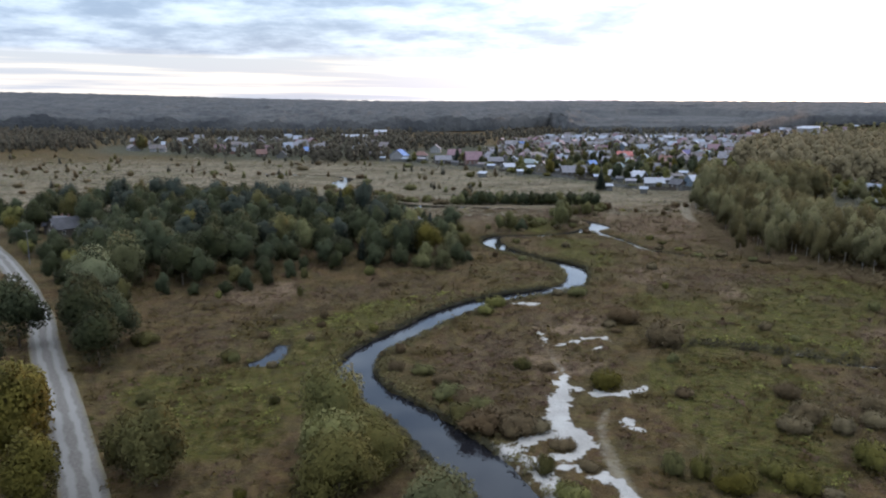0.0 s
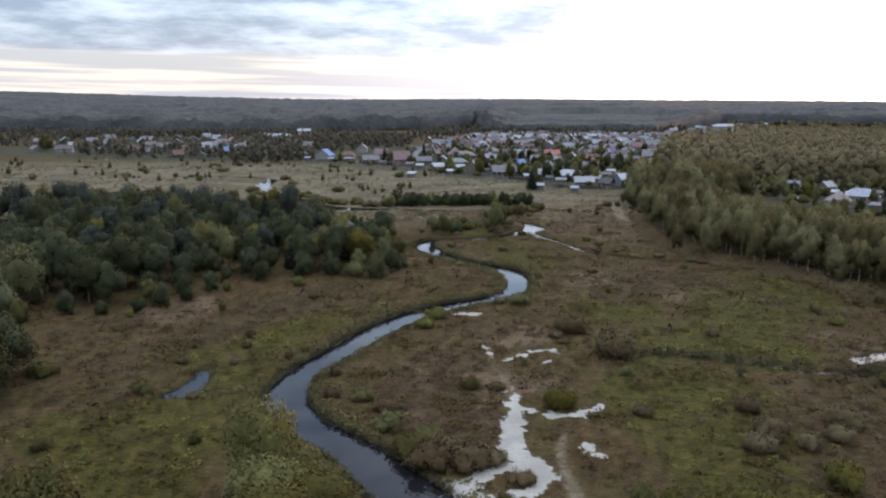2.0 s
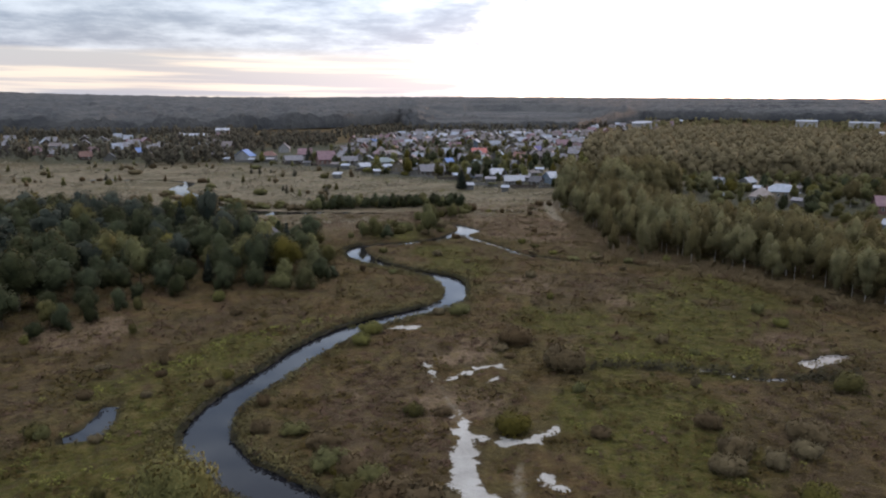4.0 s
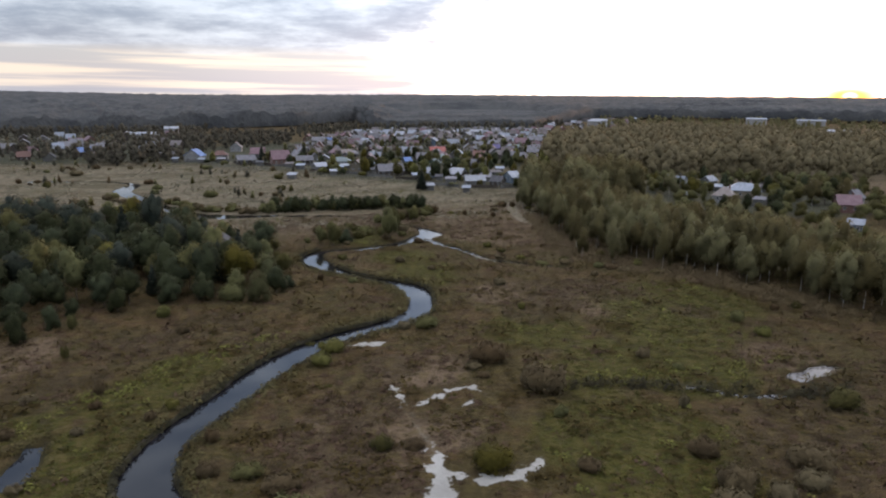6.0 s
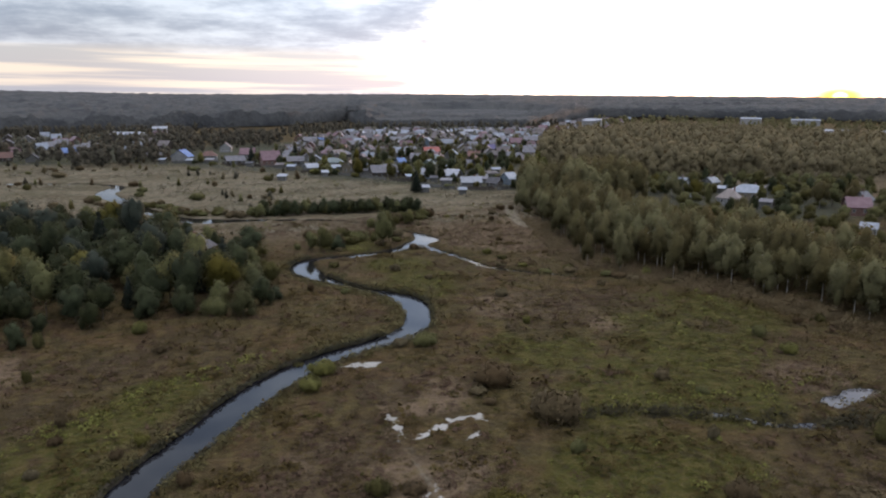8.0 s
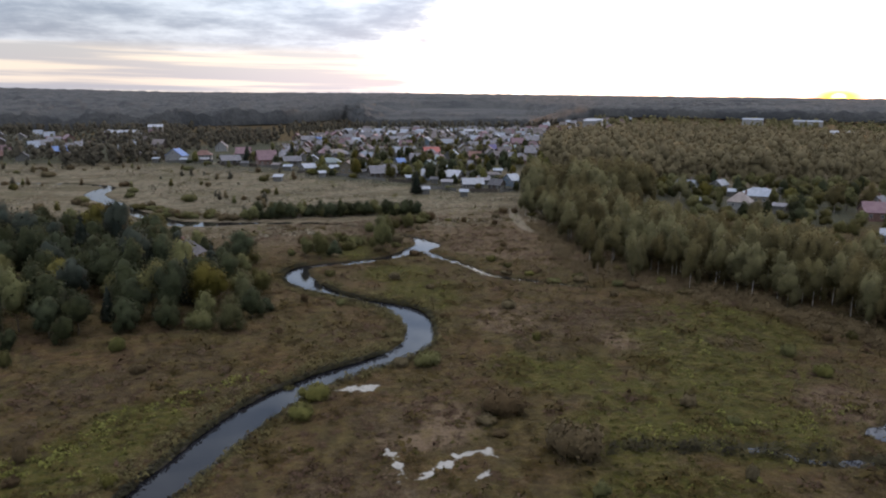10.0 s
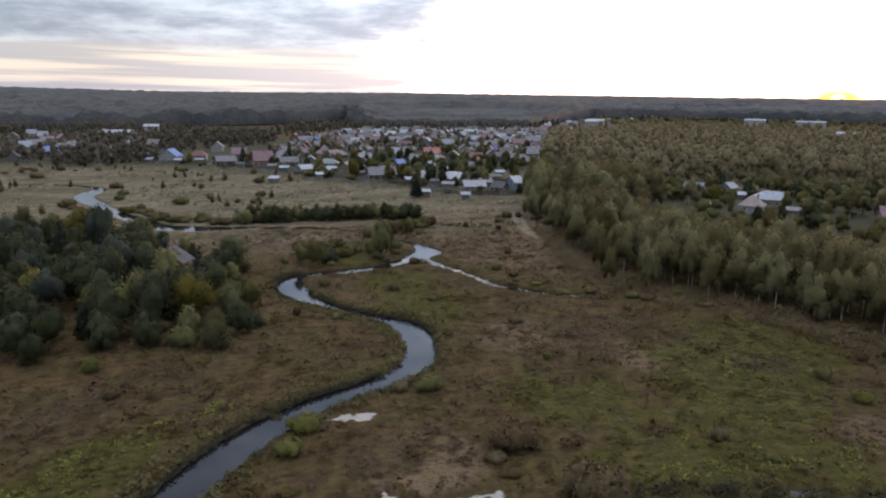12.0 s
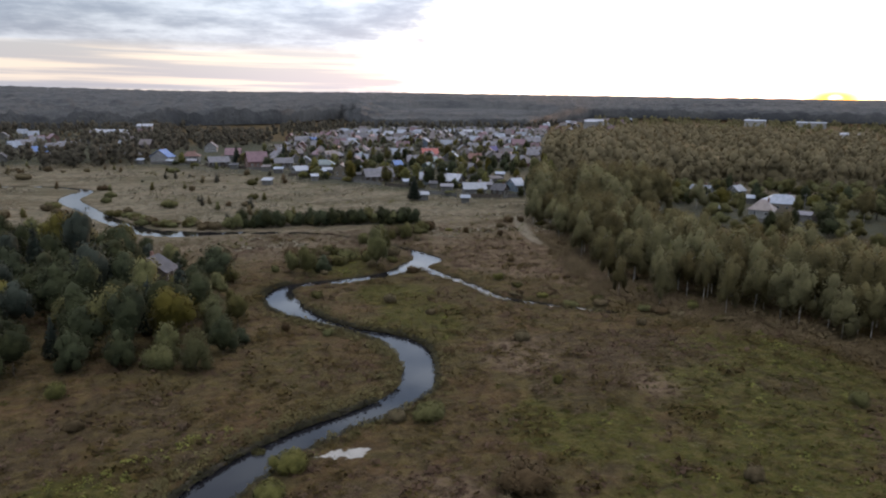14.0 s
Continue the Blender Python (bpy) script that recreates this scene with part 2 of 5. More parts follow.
M = {
    "ground": material("meadow_ground", ground_build),
    "water": material("river_water", water_build),
    "canopy": material("far_canopy", hazed_canopy_build),
    "road": material("gravel_road", road_build),
    "peat": plain("peat_bank", (0.016, 0.012, 0.008), (0.045, 0.034, 0.020), 0.95, 1.5),
    "bark": plain("bark", (0.06, 0.045, 0.03), (0.14, 0.11, 0.08), 0.9, 2.0),
    "birch_bark": plain("birch_bark", (0.40, 0.385, 0.35), (0.12, 0.105, 0.09), 0.8, 1.1),
    "birch": leafy("birch_leaves", (0.093, 0.082, 0.037), (0.147, 0.125, 0.051), (0.194, 0.162, 0.065), 0.4),
    "alder": leafy("alder_leaves", (0.028, 0.034, 0.017), (0.052, 0.060, 0.026), (0.076, 0.081, 0.034)),
    "olive": leafy("olive_leaves", (0.072, 0.070, 0.025), (0.120, 0.111, 0.038), (0.166, 0.145, 0.047)),
    "willow": leafy("willow_leaves", (0.078, 0.082, 0.037), (0.127, 0.129, 0.059), (0.175, 0.172, 0.083)),
    "yellowing": leafy("yellowing_leaves", (0.074, 0.068, 0.016), (0.125, 0.110, 0.021), (0.176, 0.151, 0.029)),
    "needles": leafy("spruce_needles", (0.018, 0.025, 0.020), (0.033, 0.041, 0.030), (0.050, 0.056, 0.039), 0.1),
    "scrub": leafy("scrub_leaves", (0.083, 0.058, 0.030), (0.131, 0.093, 0.046), (0.179, 0.130, 0.065)),
    "autumn": leafy("autumn_wood_leaves", (0.118, 0.100, 0.056), (0.168, 0.142, 0.076), (0.205, 0.172, 0.090), 0.25),
    "hazel": leafy("grey_wood_leaves", (0.060, 0.056, 0.042), (0.099, 0.090, 0.064), (0.136, 0.124, 0.088)),
    "dark_sedge": leafy("dark_sedge", (0.024, 0.021, 0.015), (0.046, 0.040, 0.022), (0.087, 0.078, 0.031)),
    "straw": leafy("dry_grass", (0.072, 0.046, 0.029), (0.117, 0.072, 0.048), (0.154, 0.103, 0.068)),
    "sedge": leafy("green_grass", (0.028, 0.032, 0.005), (0.049, 0.050, 0.008), (0.074, 0.069, 0.009)),
    "reed": leafy("bank_grass", (0.058, 0.044, 0.016), (0.095, 0.073, 0.023), (0.142, 0.107, 0.031)),
    "gold": leafy("yellow_herb_leaves", (0.085, 0.086, 0.013), (0.136, 0.128, 0.019), (0.190, 0.171, 0.028)),
    "heath": leafy("withered_herbs", (0.063, 0.039, 0.024), (0.098, 0.060, 0.037), (0.132, 0.082, 0.051)),
    "sallow": leafy("sallow_leaves", (0.094, 0.090, 0.028), (0.154, 0.142, 0.041), (0.209, 0.184, 0.054)),
    "straw_pale": leafy("bleached_grass", (0.120, 0.100, 0.070), (0.175, 0.148, 0.105), (0.230, 0.197, 0.142)),
}

# ---- the lie of the land ----
WATER = -0.30
RIVER_LOW = [(34, 5, 3.6), (20, 45, 3.4), (16.5, 61.4, 3.2), (13.2, 70, 3.7), (8.4, 80.8, 3.0), (3.2, 88.8, 2.9), (0.6, 97.5, 3.0), (2.8, 106, 2.5), (6.9, 112, 2.6),
             (11.8, 118.5, 2.8), (17.4, 125.6, 3.0), (23, 131.4, 2.8), (30, 136.3, 2.4), (37.5, 139.8, 2.1), (42.5, 142, 2.1), (47, 145.5, 2.4), (50.1, 152, 2.4), (52, 159.9, 2.6), (50.7, 166, 2.4)]
RIVER_HIGH = [(46.7, 171.5, 1.5), (42.5, 178.2, 1.6), (38.7, 186.6, 2.9), (37.9, 196.7, 3.0), (40.5, 203.3, 1.8), (47.1, 205.3, 1.8), (54.4, 205.4, 2.1), (64, 208.5, 1.8), (72.3, 214.5, 3.2),
              (77.1, 219, 3.4), (77.6, 224.5, 2.4), (75.9, 232.8, 1.2), (68.8, 247, 1.0), (59, 260, 1.0), (42.7, 266, 0.8), (33, 268, 1.8), (27, 269, 3.0), (20.5, 271.5, 3.5), (13, 278, 3.2), (7.7, 291, 2.8),
              (1.8, 306, 2.6), (-4.2, 326, 2.6), (-10.8, 348, 3.4), (-8.5, 364, 3.2), (-7, 376, 1.6), (-24, 392, 1.0), (-60, 400, 1.0)]
DITCH = [(73.2, 210, 1.4), (75.4, 200, 1.2), (77.1, 193.3, 1.1), (78.5, 183.3, 1.0), (84.4, 176.5, 0.9), (91.2, 169.5, 0.9), (95, 166, 0.5)]
POND_WEST = [(-15.2, 101.9, 1.0), (-12.9, 102.8, 1.7), (-11.6, 106.2, 1.4), (-11.0, 110.6, 1.0)]
POND_EAST = [(87.0, 96.6, 1.0), (90.6, 96.9, 1.6), (95.2, 98.0, 1.3), (97.5, 97.0, 0.8)]
MARSH = [(70.3, 99.7, 0.5), (72.5, 98.6, 0.7), (74.2, 95.8, 0.4), (76.6, 93.8, 0.6), (79.6, 92.5, 0.7), (83, 92.5, 0.3)]
BACKWATER = [(-6.5, 60.0, 1.2), (-2.5, 57.0, 1.6), (3, 54, 1.5)]
SAND = [[(30.9, 93.9, 0.6), (28.6, 86, 1.2), (26.4, 79, 1.5), (26.4, 75, 1.8), (27.9, 71.3, 1.3)], [(29.6, 88.4, 0.7), (33.8, 85.6, 0.8), (37.7, 85.6, 0.9), (41.3, 87.2, 0.4)],
        [(25.6, 76.6, 1.0), (21.5, 72.6, 1.0), (18.2, 71.2, 1.0), (17.2, 72.5, 0.6)], [(18.0, 70.5, 0.9), (20.4, 66.7, 1.2), (21.2, 62.8, 1.0), (22, 58, 1.0)], [(27.5, 71.2, 1.0), (24.3, 68.1, 0.8), (22.1, 69.6, 0.5)],
        [(34.9, 77.3, 0.7), (35.2, 74.8, 0.7)], [(23.8, 66.2, 0.4), (26.3, 64.2, 0.7), (28.4, 63.2, 0.9), (28.8, 58, 0.9)]]
SAND_UP = [[(32.1, 113.9, 0.22), (31.9, 109.3, 0.36), (31.4, 104.4, 0.22)], [(33.9, 106.4, 0.22), (39.0, 108.8, 0.58), (42.2, 108.5, 0.43), (43.0, 106.0, 0.22)], [(37.3, 104.6, 0.29), (40.1, 104.8, 0.22)], [(31.6, 130.8, 0.8), (33.6, 130.6, 1.2), (35.9, 131.0, 0.7)]]
TRACKS = [[(33.5, 81, 0.3), (31.3, 76.8, 0.6), (30, 71.6, 0.8), (29.2, 65.7, 1.0), (28.4, 55, 1.0)], [(43, 107, 0.4), (43.3, 95.3, 0.5), (45.2, 91.1, 0.5), (45.2, 86.6, 0.5), (43.5, 80, 0.5)], [(56, 114, 0.4), (59.7, 117.5, 0.5), (64.3, 119.1, 0.5), (70.4, 119.1, 0.5), (77.6, 117.9, 0.5), (84, 115.8, 0.5), (96, 110, 0.5)],
          [(127.2, 268, 2.0), (119, 249, 2.1), (112.4, 228, 1.6), (116, 220, 0.8), (128, 212, 0.5)], [(31.5, 104, 0.5), (31, 96, 0.4), (30.5, 92, 0.4)]]
ROAD = [(-170, 310, 2.0), (-121.8, 236, 2.0), (-95.3, 193.4, 2.0), (-86.7, 180.7, 2.0), (-69.7, 153, 2.0), (-62.7, 140.2, 2.0), (-56, 128.2, 2.0), (-49.9, 114.8, 2.0), (-44.5, 103.7, 2.0), (-39.6, 94.3, 2.0), (-34, 82.9, 2.0), (-28.3, 70.9, 2.0), (-24.8, 63.4, 2.0), (-17, 42, 2.0), (-10, 10, 2.0), (0, -60, 2.0)]
LUSH = [(54, 88, 13), (59, 107, 8), (97, 135, 17), (51, 76, 11), (74, 104, 11), (86, 121, 13), (68, 113, 9), (-5, 101, 7), (2, 125, 6), (-20, 82, 7), (-15, 91, 7), (-9, 95, 10), (-22, 92, 9), (-16, 80, 9), (-4, 108, 7), (-14, 118, 7), (62, 128, 10), (48, 66, 8), (112, 345, 12), (-6, 88, 6), (56, 170, 9), (60, 190, 9), (6, 130, 6), (-2, 120, 6), (60, 178, 8), (55, 216, 9), (60, 228, 8)]
STRAW = [(86, 137, 12), (70, 150, 9), (-20, 143, 10), (24, 100, 10), (20, 88, 8), (92, 104, 7), (100, 215, 20), (60, 240, 20), (33, 98, 6), (38, 118, 8), (68, 150, 8), (76, 145, 7), (89, 146, 7), (104, 192, 9), (106, 178, 8), (112, 163, 7), (106, 206, 9), (116, 148, 6)]

BROWN_FIELD = [(-12, 128, 9), (0, 142, 8), (-22, 116, 8), (11, 150, 7), (-31, 133, 8), (-24, 102, 5), (16, 138, 5), (20, 96, 8), (26, 108, 7), (22, 84, 6), (34, 120, 5), (66, 136, 6), (80, 84, 10), (68, 78, 8), (92, 92, 7), (62, 66, 8), (100, 84, 9), (84, 70, 9), (88, 148, 9), (96, 128, 5), (72, 142, 7), (78, 152, 8)]


YARDS = [(80, 445, 45), (98, 385, 24), (128, 375, 38), (140, 330, 26), (48, 452, 24), (200, 480, 95), (300, 650, 130), (-40, 560, 85), (-120, 610, 85), (30, 500, 45), (120, 550, 90), (220, 250, 45)]


def smooth_line(points, step=1.5):
    """A rounded line through points of x, y and half width."""
    p = np.array(points, float)
    p = np.vstack([2 * p[0] - p[1], p, 2 * p[-1] - p[-2]])
    out = []
    for i in range(1, len(p) - 2):
        for u in np.linspace(0, 1, max(2, int(np.linalg.norm(p[i + 1, :2] - p[i, :2]) / step)), endpoint=False):
            out.append(0.5 * (2 * p[i] + (p[i + 1] - p[i - 1]) * u + (2 * p[i - 1] - 5 * p[i] + 4 * p[i + 1] - p[i + 2]) * u**2 + (3 * p[i] - p[i - 1] - 3 * p[i + 1] + p[i + 2]) * u**3))
    return np.array(out + [p[-2]])


def beside(x, y, line, reach=30.0):
    """How far points lie outside the edge of a line of x, y, half width (inside: negative)."""
    x, y = np.asarray(x, float), np.asarray(y, float)
    best = np.full(x.shape, reach)
    box = (x > line[:, 0].min() - reach) & (x < line[:, 0].max() + reach) & (y > line[:, 1].min() - reach) & (y < line[:, 1].max() + reach)
    px, py, some = x[box], y[box], np.full(int(box.sum()), reach)
    for a, b in zip(line[:-1], line[1:]):
        d = b - a
        u = np.clip(((px - a[0]) * d[0] + (py - a[1]) * d[1]) / (d[0] ** 2 + d[1] ** 2 + 1e-9), 0, 1)
        some = np.minimum(some, np.hypot(px - a[0] - u * d[0], py - a[1] - u * d[1]) - a[2] - u * d[2])
    best[box] = some
    return best


RIVER = smooth_line(RIVER_LOW + RIVER_HIGH)
WATERS = [RIVER] + [smooth_line(w, 1.0) for w in (DITCH, POND_WEST, POND_EAST, MARSH, BACKWATER)]
ROAD_LINE = smooth_line(ROAD, 3.0)


def wave(x, y, scale, seed):
    """Smooth noise made of a few turned waves, between about -1 and 1."""
    rng, total = np.random.RandomState(seed), 0.0
    for i in range(7):
        a, f, ph = rng.uniform(0, 6.28), rng.uniform(0.6, 1.9), rng.uniform(0, 6.28)
        total = total + np.sin((x * math.cos(a) + y * math.sin(a)) * f * 6.28 / scale + ph + 1.3 * np.sin((x * math.sin(a) - y * math.cos(a)) * 3.1 / scale + ph * 2))
    return total / 3.6


def step01(a, b, x):
    u = np.clip((x - a) / (b - a), 0, 1)
    return u * u * (3 - 2 * u)


def rise(x, y):
    d = np.hypot(x - 20, y)
    z = 0.0077 * 40 * np.logaddexp(0, (d - 240) / 40)
    az = np.degrees(np.arctan2(x, y))
    hill = np.where(np.abs(az) < 90, 30 * step01(2, -25, az) + 13 * step01(2, 22, az), 30)
    return z + hill * step01(1500, 4200, d)


def banks(x, y):
    return np.minimum.reduce([beside(x, y, w) for w in WATERS])


def land(x, y):
    """Height of the ground."""
    x, y = np.asarray(x, float), np.asarray(y, float)
    near = 1 - step01(400, 900, np.hypot(x, y))
    z = rise(x, y) + near * (0.16 * wave(x, y, 26, 3) + 0.09 * wave(x, y, 7, 4)) + 0.10
    s = banks(x, y)
    s = s + 0.35 * wave(x, y, 5.5, 8) * step01(0.0, 0.6, np.abs(s) + 0.3) * (np.abs(s) < 4)
    z = np.where(s < 4, np.minimum(z, np.maximum(WATER + 0.80 * s, -1.3)), z)
    up = beside(x, y, RIVER)
    low = WATER + 0.10 + 0.05 * np.maximum(up, 0.0)
    z = np.where((y > 228) & (up > -0.2), np.minimum(z, low + step01(262, 228, y) * 3.0), z)
    r = beside(x, y, ROAD_LINE)
    flat = step01(2.5, 0.0, r)
    return z * (1 - flat) + flat * (rise(x, y) + 0.25)


LAND = {}


def spot(x, y):
    """Height of the ground sheet at a place."""
    xs, ys, zs = LAND["x"], LAND["y"], LAND["z"]
    i, j = int(np.clip(np.searchsorted(xs, x) - 1, 0, len(xs) - 2)), int(np.clip(np.searchsorted(ys, y) - 1, 0, len(ys) - 2))
    u, v = (x - xs[i]) / (xs[i + 1] - xs[i]), (y - ys[j]) / (ys[j + 1] - ys[j])
    return float((zs[j, i] * (1 - u) + zs[j, i + 1] * u) * (1 - v) + (zs[j + 1, i] * (1 - u) + zs[j + 1, i + 1] * u) * v)


def graded(lo, hi, step, far, growth=1.09):
    mid = list(np.arange(lo, hi + 0.01, step))
    for sign, first in ((1, hi), (-1, lo)):
        d, s = first, step
        while abs(d) < far:
            s *= growth
            d = d + sign * s
            mid.append(max(-far, min(far, d)))
    return np.array(sorted(set(mid)))


def mesh(name, verts, faces, mat=None, smooth=True):
    me = bpy.data.meshes.new(name)
    me.from_pydata(np.asarray(verts).tolist(), [], faces if isinstance(faces, list) else faces.tolist())
    if mat:
        me.materials.append(mat)
    if smooth:
        me.polygons.foreach_set("use_smooth", [True] * len(me.polygons))
    me.update()
    return me


def sheet_faces(nx, ny):
    i = np.arange(nx * ny).reshape(ny, nx)
    return np.stack([i[:-1, :-1], i[:-1, 1:], i[1:, 1:], i[1:, :-1]], -1).reshape(-1, 4)


def part(name, me, parent, label=""):
    """One mesh object under a thing or under a part."""
    ob = new(name, me)
    ob.parent = parent
    if label:
        ob["label"] = label
    return ob


def build_ground():
    xs, ys = graded(-62, 128, 1.0, 4800), np.unique(np.concatenate([graded(48, 225, 1.0, 4800), np.arange(225, 400, 2.5)]))
    x, y = [a.ravel() for a in np.meshgrid(xs, ys)]
    z = land(x, y)
    LAND.update(x=xs, y=ys, z=z.reshape(len(ys), len(xs)))
    me = mesh("ground", np.stack([x, y, z], -1), sheet_faces(len(xs), len(ys)), M["ground"])
    s = banks(x, y)

    def strokes(lines, soft):
        d = np.minimum.reduce([beside(x, y, smooth_line(l, 0.8)) for l in lines])
        return np.clip(0.5 - d / soft, 0, 1)

    def discs(spots, soft=0.55):
        return np.max([np.clip((1.25 - np.hypot(x - a, y - b) / r) / soft, 0, 1) for a, b, r in spots], axis=0)

    masks = {
        "sand": strokes(SAND + SAND_UP, 2.4), "track": np.maximum(strokes(TRACKS[:1] + TRACKS[3:], 2.0), 0.62 * strokes(TRACKS[1:3], 2.4)), "lush": discs(LUSH),
        "dry": np.clip(0.34 * step01(128, 175, y) * (1 - discs(LUSH)) + 0.6 * discs([(500, 1400, 260), (700, 1350, 220)]) + np.maximum(discs(STRAW) * 0.8, step01(215, 265, y) * 0.85 - 0.9 * step01(420, 520, np.hypot(x - 40, y))), 0, 1),
        "plain": np.clip(step01(205, 285, y - 0.10 * x) * step01(560, 440, np.hypot(x - 40, y)) - 1.0 * discs(YARDS, 0.3), 0, 1),
        "brown": discs(BROWN_FIELD),
        "yard": discs(YARDS, 0.3),
        "wet": np.clip(1.0 - s / 0.5, 0, 1) * (1 - strokes(SAND, 2.4)),
    }
    for name, values in masks.items():
        me.attributes.new(name, "FLOAT", "POINT").data.foreach_set("value", values.astype(np.float32))
    return tagged(new("ground", me), "flat river meadow of dry brown and green autumn grass with bare sand", "meadow", kind="structure")


build_ground()


def ribbon(name, line, mat, lift, widen=0.0, across=4, level=None):
    p, d = line[:, :2], np.gradient(line[:, :2], axis=0)
    side = np.stack([d[:, 1], -d[:, 0]], -1) / np.linalg.norm(d, axis=1, keepdims=True)
    v = np.concatenate([p + side * ((line[:, 2:3] + widen) * u) for u in np.linspace(-1, 1, across)], 0)
    z = np.full(len(v), level) if level is not None else land(v[:, 0], v[:, 1]) + lift
    n_line = len(line)
    i = np.arange(across * n_line).reshape(across, n_line)
    f = np.stack([i[:-1, :-1], i[1:, :-1], i[1:, 1:], i[:-1, 1:]], -1).reshape(-1, 4)
    me = mesh(name, np.column_stack([v, z]), f, mat)
    me.attributes.new("across", "FLOAT", "POINT").data.foreach_set("value", np.repeat(np.linspace(-1, 1, across), n_line).astype(np.float32))
    return new(name, me)


tagged(ribbon("river", RIVER, M["water"], 0, 2.0, 2, WATER), "still dark river winding through the meadow, mirroring the sky", "river", kind="structure")
for name, line, text in (("ditch", WATERS[1], "narrow overgrown side stream between grassy banks"), ("pond", WATERS[2], "small shallow pond in the green meadow"), ("pond", WATERS[3], "shallow pool in brown reeds, mirroring the sky"),
                         ("marsh_pool", WATERS[4], "broken line of shallow marsh pools in dark grass"), ("backwater", WATERS[5], "dark backwater under the willows")):
    tagged(ribbon(name, line, M["water"], 0, 1.2, 2, WATER + 0.004), text, "water", kind="structure")
tagged(ribbon("road", ROAD_LINE, M["road"], 0.05, 0.3, 9), "pale unpaved gravel road between trees", "road", kind="structure")




def river_bank(a, b):
    """The undercut bank of dark peat on the river's west side, between two stations of its line."""
    line = RIVER[a:b]
    d = np.gradient(line[:, :2], axis=0)
    side = np.stack([-d[:, 1], d[:, 0]], -1) / np.linalg.norm(d, axis=1, keepdims=True)
    rng = np.random.RandomState(4)
    m = len(line)
    rows = []
    for out, low, high in ((-0.1, -0.65, -0.6), (0.0, -0.04, 0.28), (0.5, -0.12, 0.08)):
        p = line[:, :2] + side * (line[:, 2:3] + out + rng.uniform(-0.35, 0.35, (m, 1)))
        rows.append(np.column_stack([p, rng.uniform(low, high, m)]))
    v = np.concatenate(rows)
    i = np.arange(3 * m).reshape(3, m)
    f = np.stack([i[:-1, :-1], i[:-1, 1:], i[1:, 1:], i[1:, :-1]], -1).reshape(-1, 4)
    return tagged(new("river_bank", mesh("river_bank", v, f, M["peat"])), "steep dark peat bank under overhanging grass", "river bank", kind="structure")


station = [int(np.argmin(np.hypot(RIVER[:, 0] - x, RIVER[:, 1] - y))) for x, y in ((8.4, 80.8), (42.5, 142), (50.7, 166), (38.7, 186.6))]
river_bank(station[0], station[1])
river_bank(station[2], station[3])

# ---- plants ----
def ico(sub):
    b = bmesh.new()
    bmesh.ops.create_icosphere(b, subdivisions=sub, radius=1.0)
    v, f = np.array([p.co[:] for p in b.verts]), np.array([[p.index for p in q.verts] for q in b.faces])
    b.free()
    return v, f


ICO1, ICO2 = ico(1), ico(2)


def unit(v):
    return v / (np.linalg.norm(v, axis=-1, keepdims=True) + 1e-9)


def leaf_fans(p, d, size, rng, loose=0.55):
    """Small three-cornered leaf clumps at p that look roughly along d: corners, and soft normals."""
    m = len(p)
    out = unit(d * 0.8 + rng.normal(size=(m, 3)) * loose)
    t1 = unit(np.cross(out, rng.normal(size=(m, 3))))
    t2 = np.cross(out, t1)
    s = size * rng.uniform(0.6, 1.4, (m, 1))
    tri = np.stack([p + t1 * s, p - t1 * s * 0.5 + t2 * s * 0.8, p - t1 * s * 0.5 - t2 * s * 0.8 + out * s * 0.3], 1)
    return tri.reshape(-1, 3), np.repeat(unit(d + (0, 0, 0.35) + rng.normal(size=(m, 3)) * 0.18), 3, axis=0)


def crown_mesh(name, lobes, cards, size, mat, seed, blob=ICO2, core=0.86):
    """A crown: small ragged cores for its density, and round them many leaf clumps with gaps and an uneven outline."""
    rng = np.random.RandomState(seed)
    v, f, nrm, base = [], [], [], 0
    c, r = np.array([l[0] for l in lobes], float), np.array([l[1] for l in lobes], float)
    heart, span = (c.min(0) + c.max(0)) / 2, np.maximum((c + r).max(0) - (c - r).min(0), 0.1)
    for a, b in zip(c, r):
        p = blob[0] * (core + rng.uniform(-0.16, 0.10, (len(blob[0]), 1)))
        v.append(a + p * b)
        f += (blob[1] + base).tolist()
        nrm.append(unit(unit((a + p * b - heart) / span) + blob[0] * 0.55 + (0, 0, 0.15)))
        base += len(p)
    area = np.prod(r, axis=1) ** (2 / 3)
    pick = rng.choice(len(c), cards, p=area / area.sum())
    d = unit(rng.normal(size=(cards, 3)) + (0, 0, 0.2))
    p = c[pick] + d * r[pick] * rng.triangular(0.72, 0.98, 1.26, (cards, 1))
    inside = np.zeros(cards, bool)
    for i, (a, b) in enumerate(zip(c, r)):
        inside |= (np.linalg.norm((p - a) / b, axis=1) < 0.72) & (pick != i)
    whole = unit(unit((p - heart) / span) + d * 0.6)
    corners, soft = leaf_fans(p[~inside], whole[~inside], size, rng, 0.5)
    v.append(corners)
    f += (np.arange(len(corners)).reshape(-1, 3) + base).tolist()
    nrm.append(soft)
    me = mesh(name, np.concatenate(v), f, mat)
    me.normals_split_custom_set_from_vertices(np.concatenate(nrm).tolist())
    return me


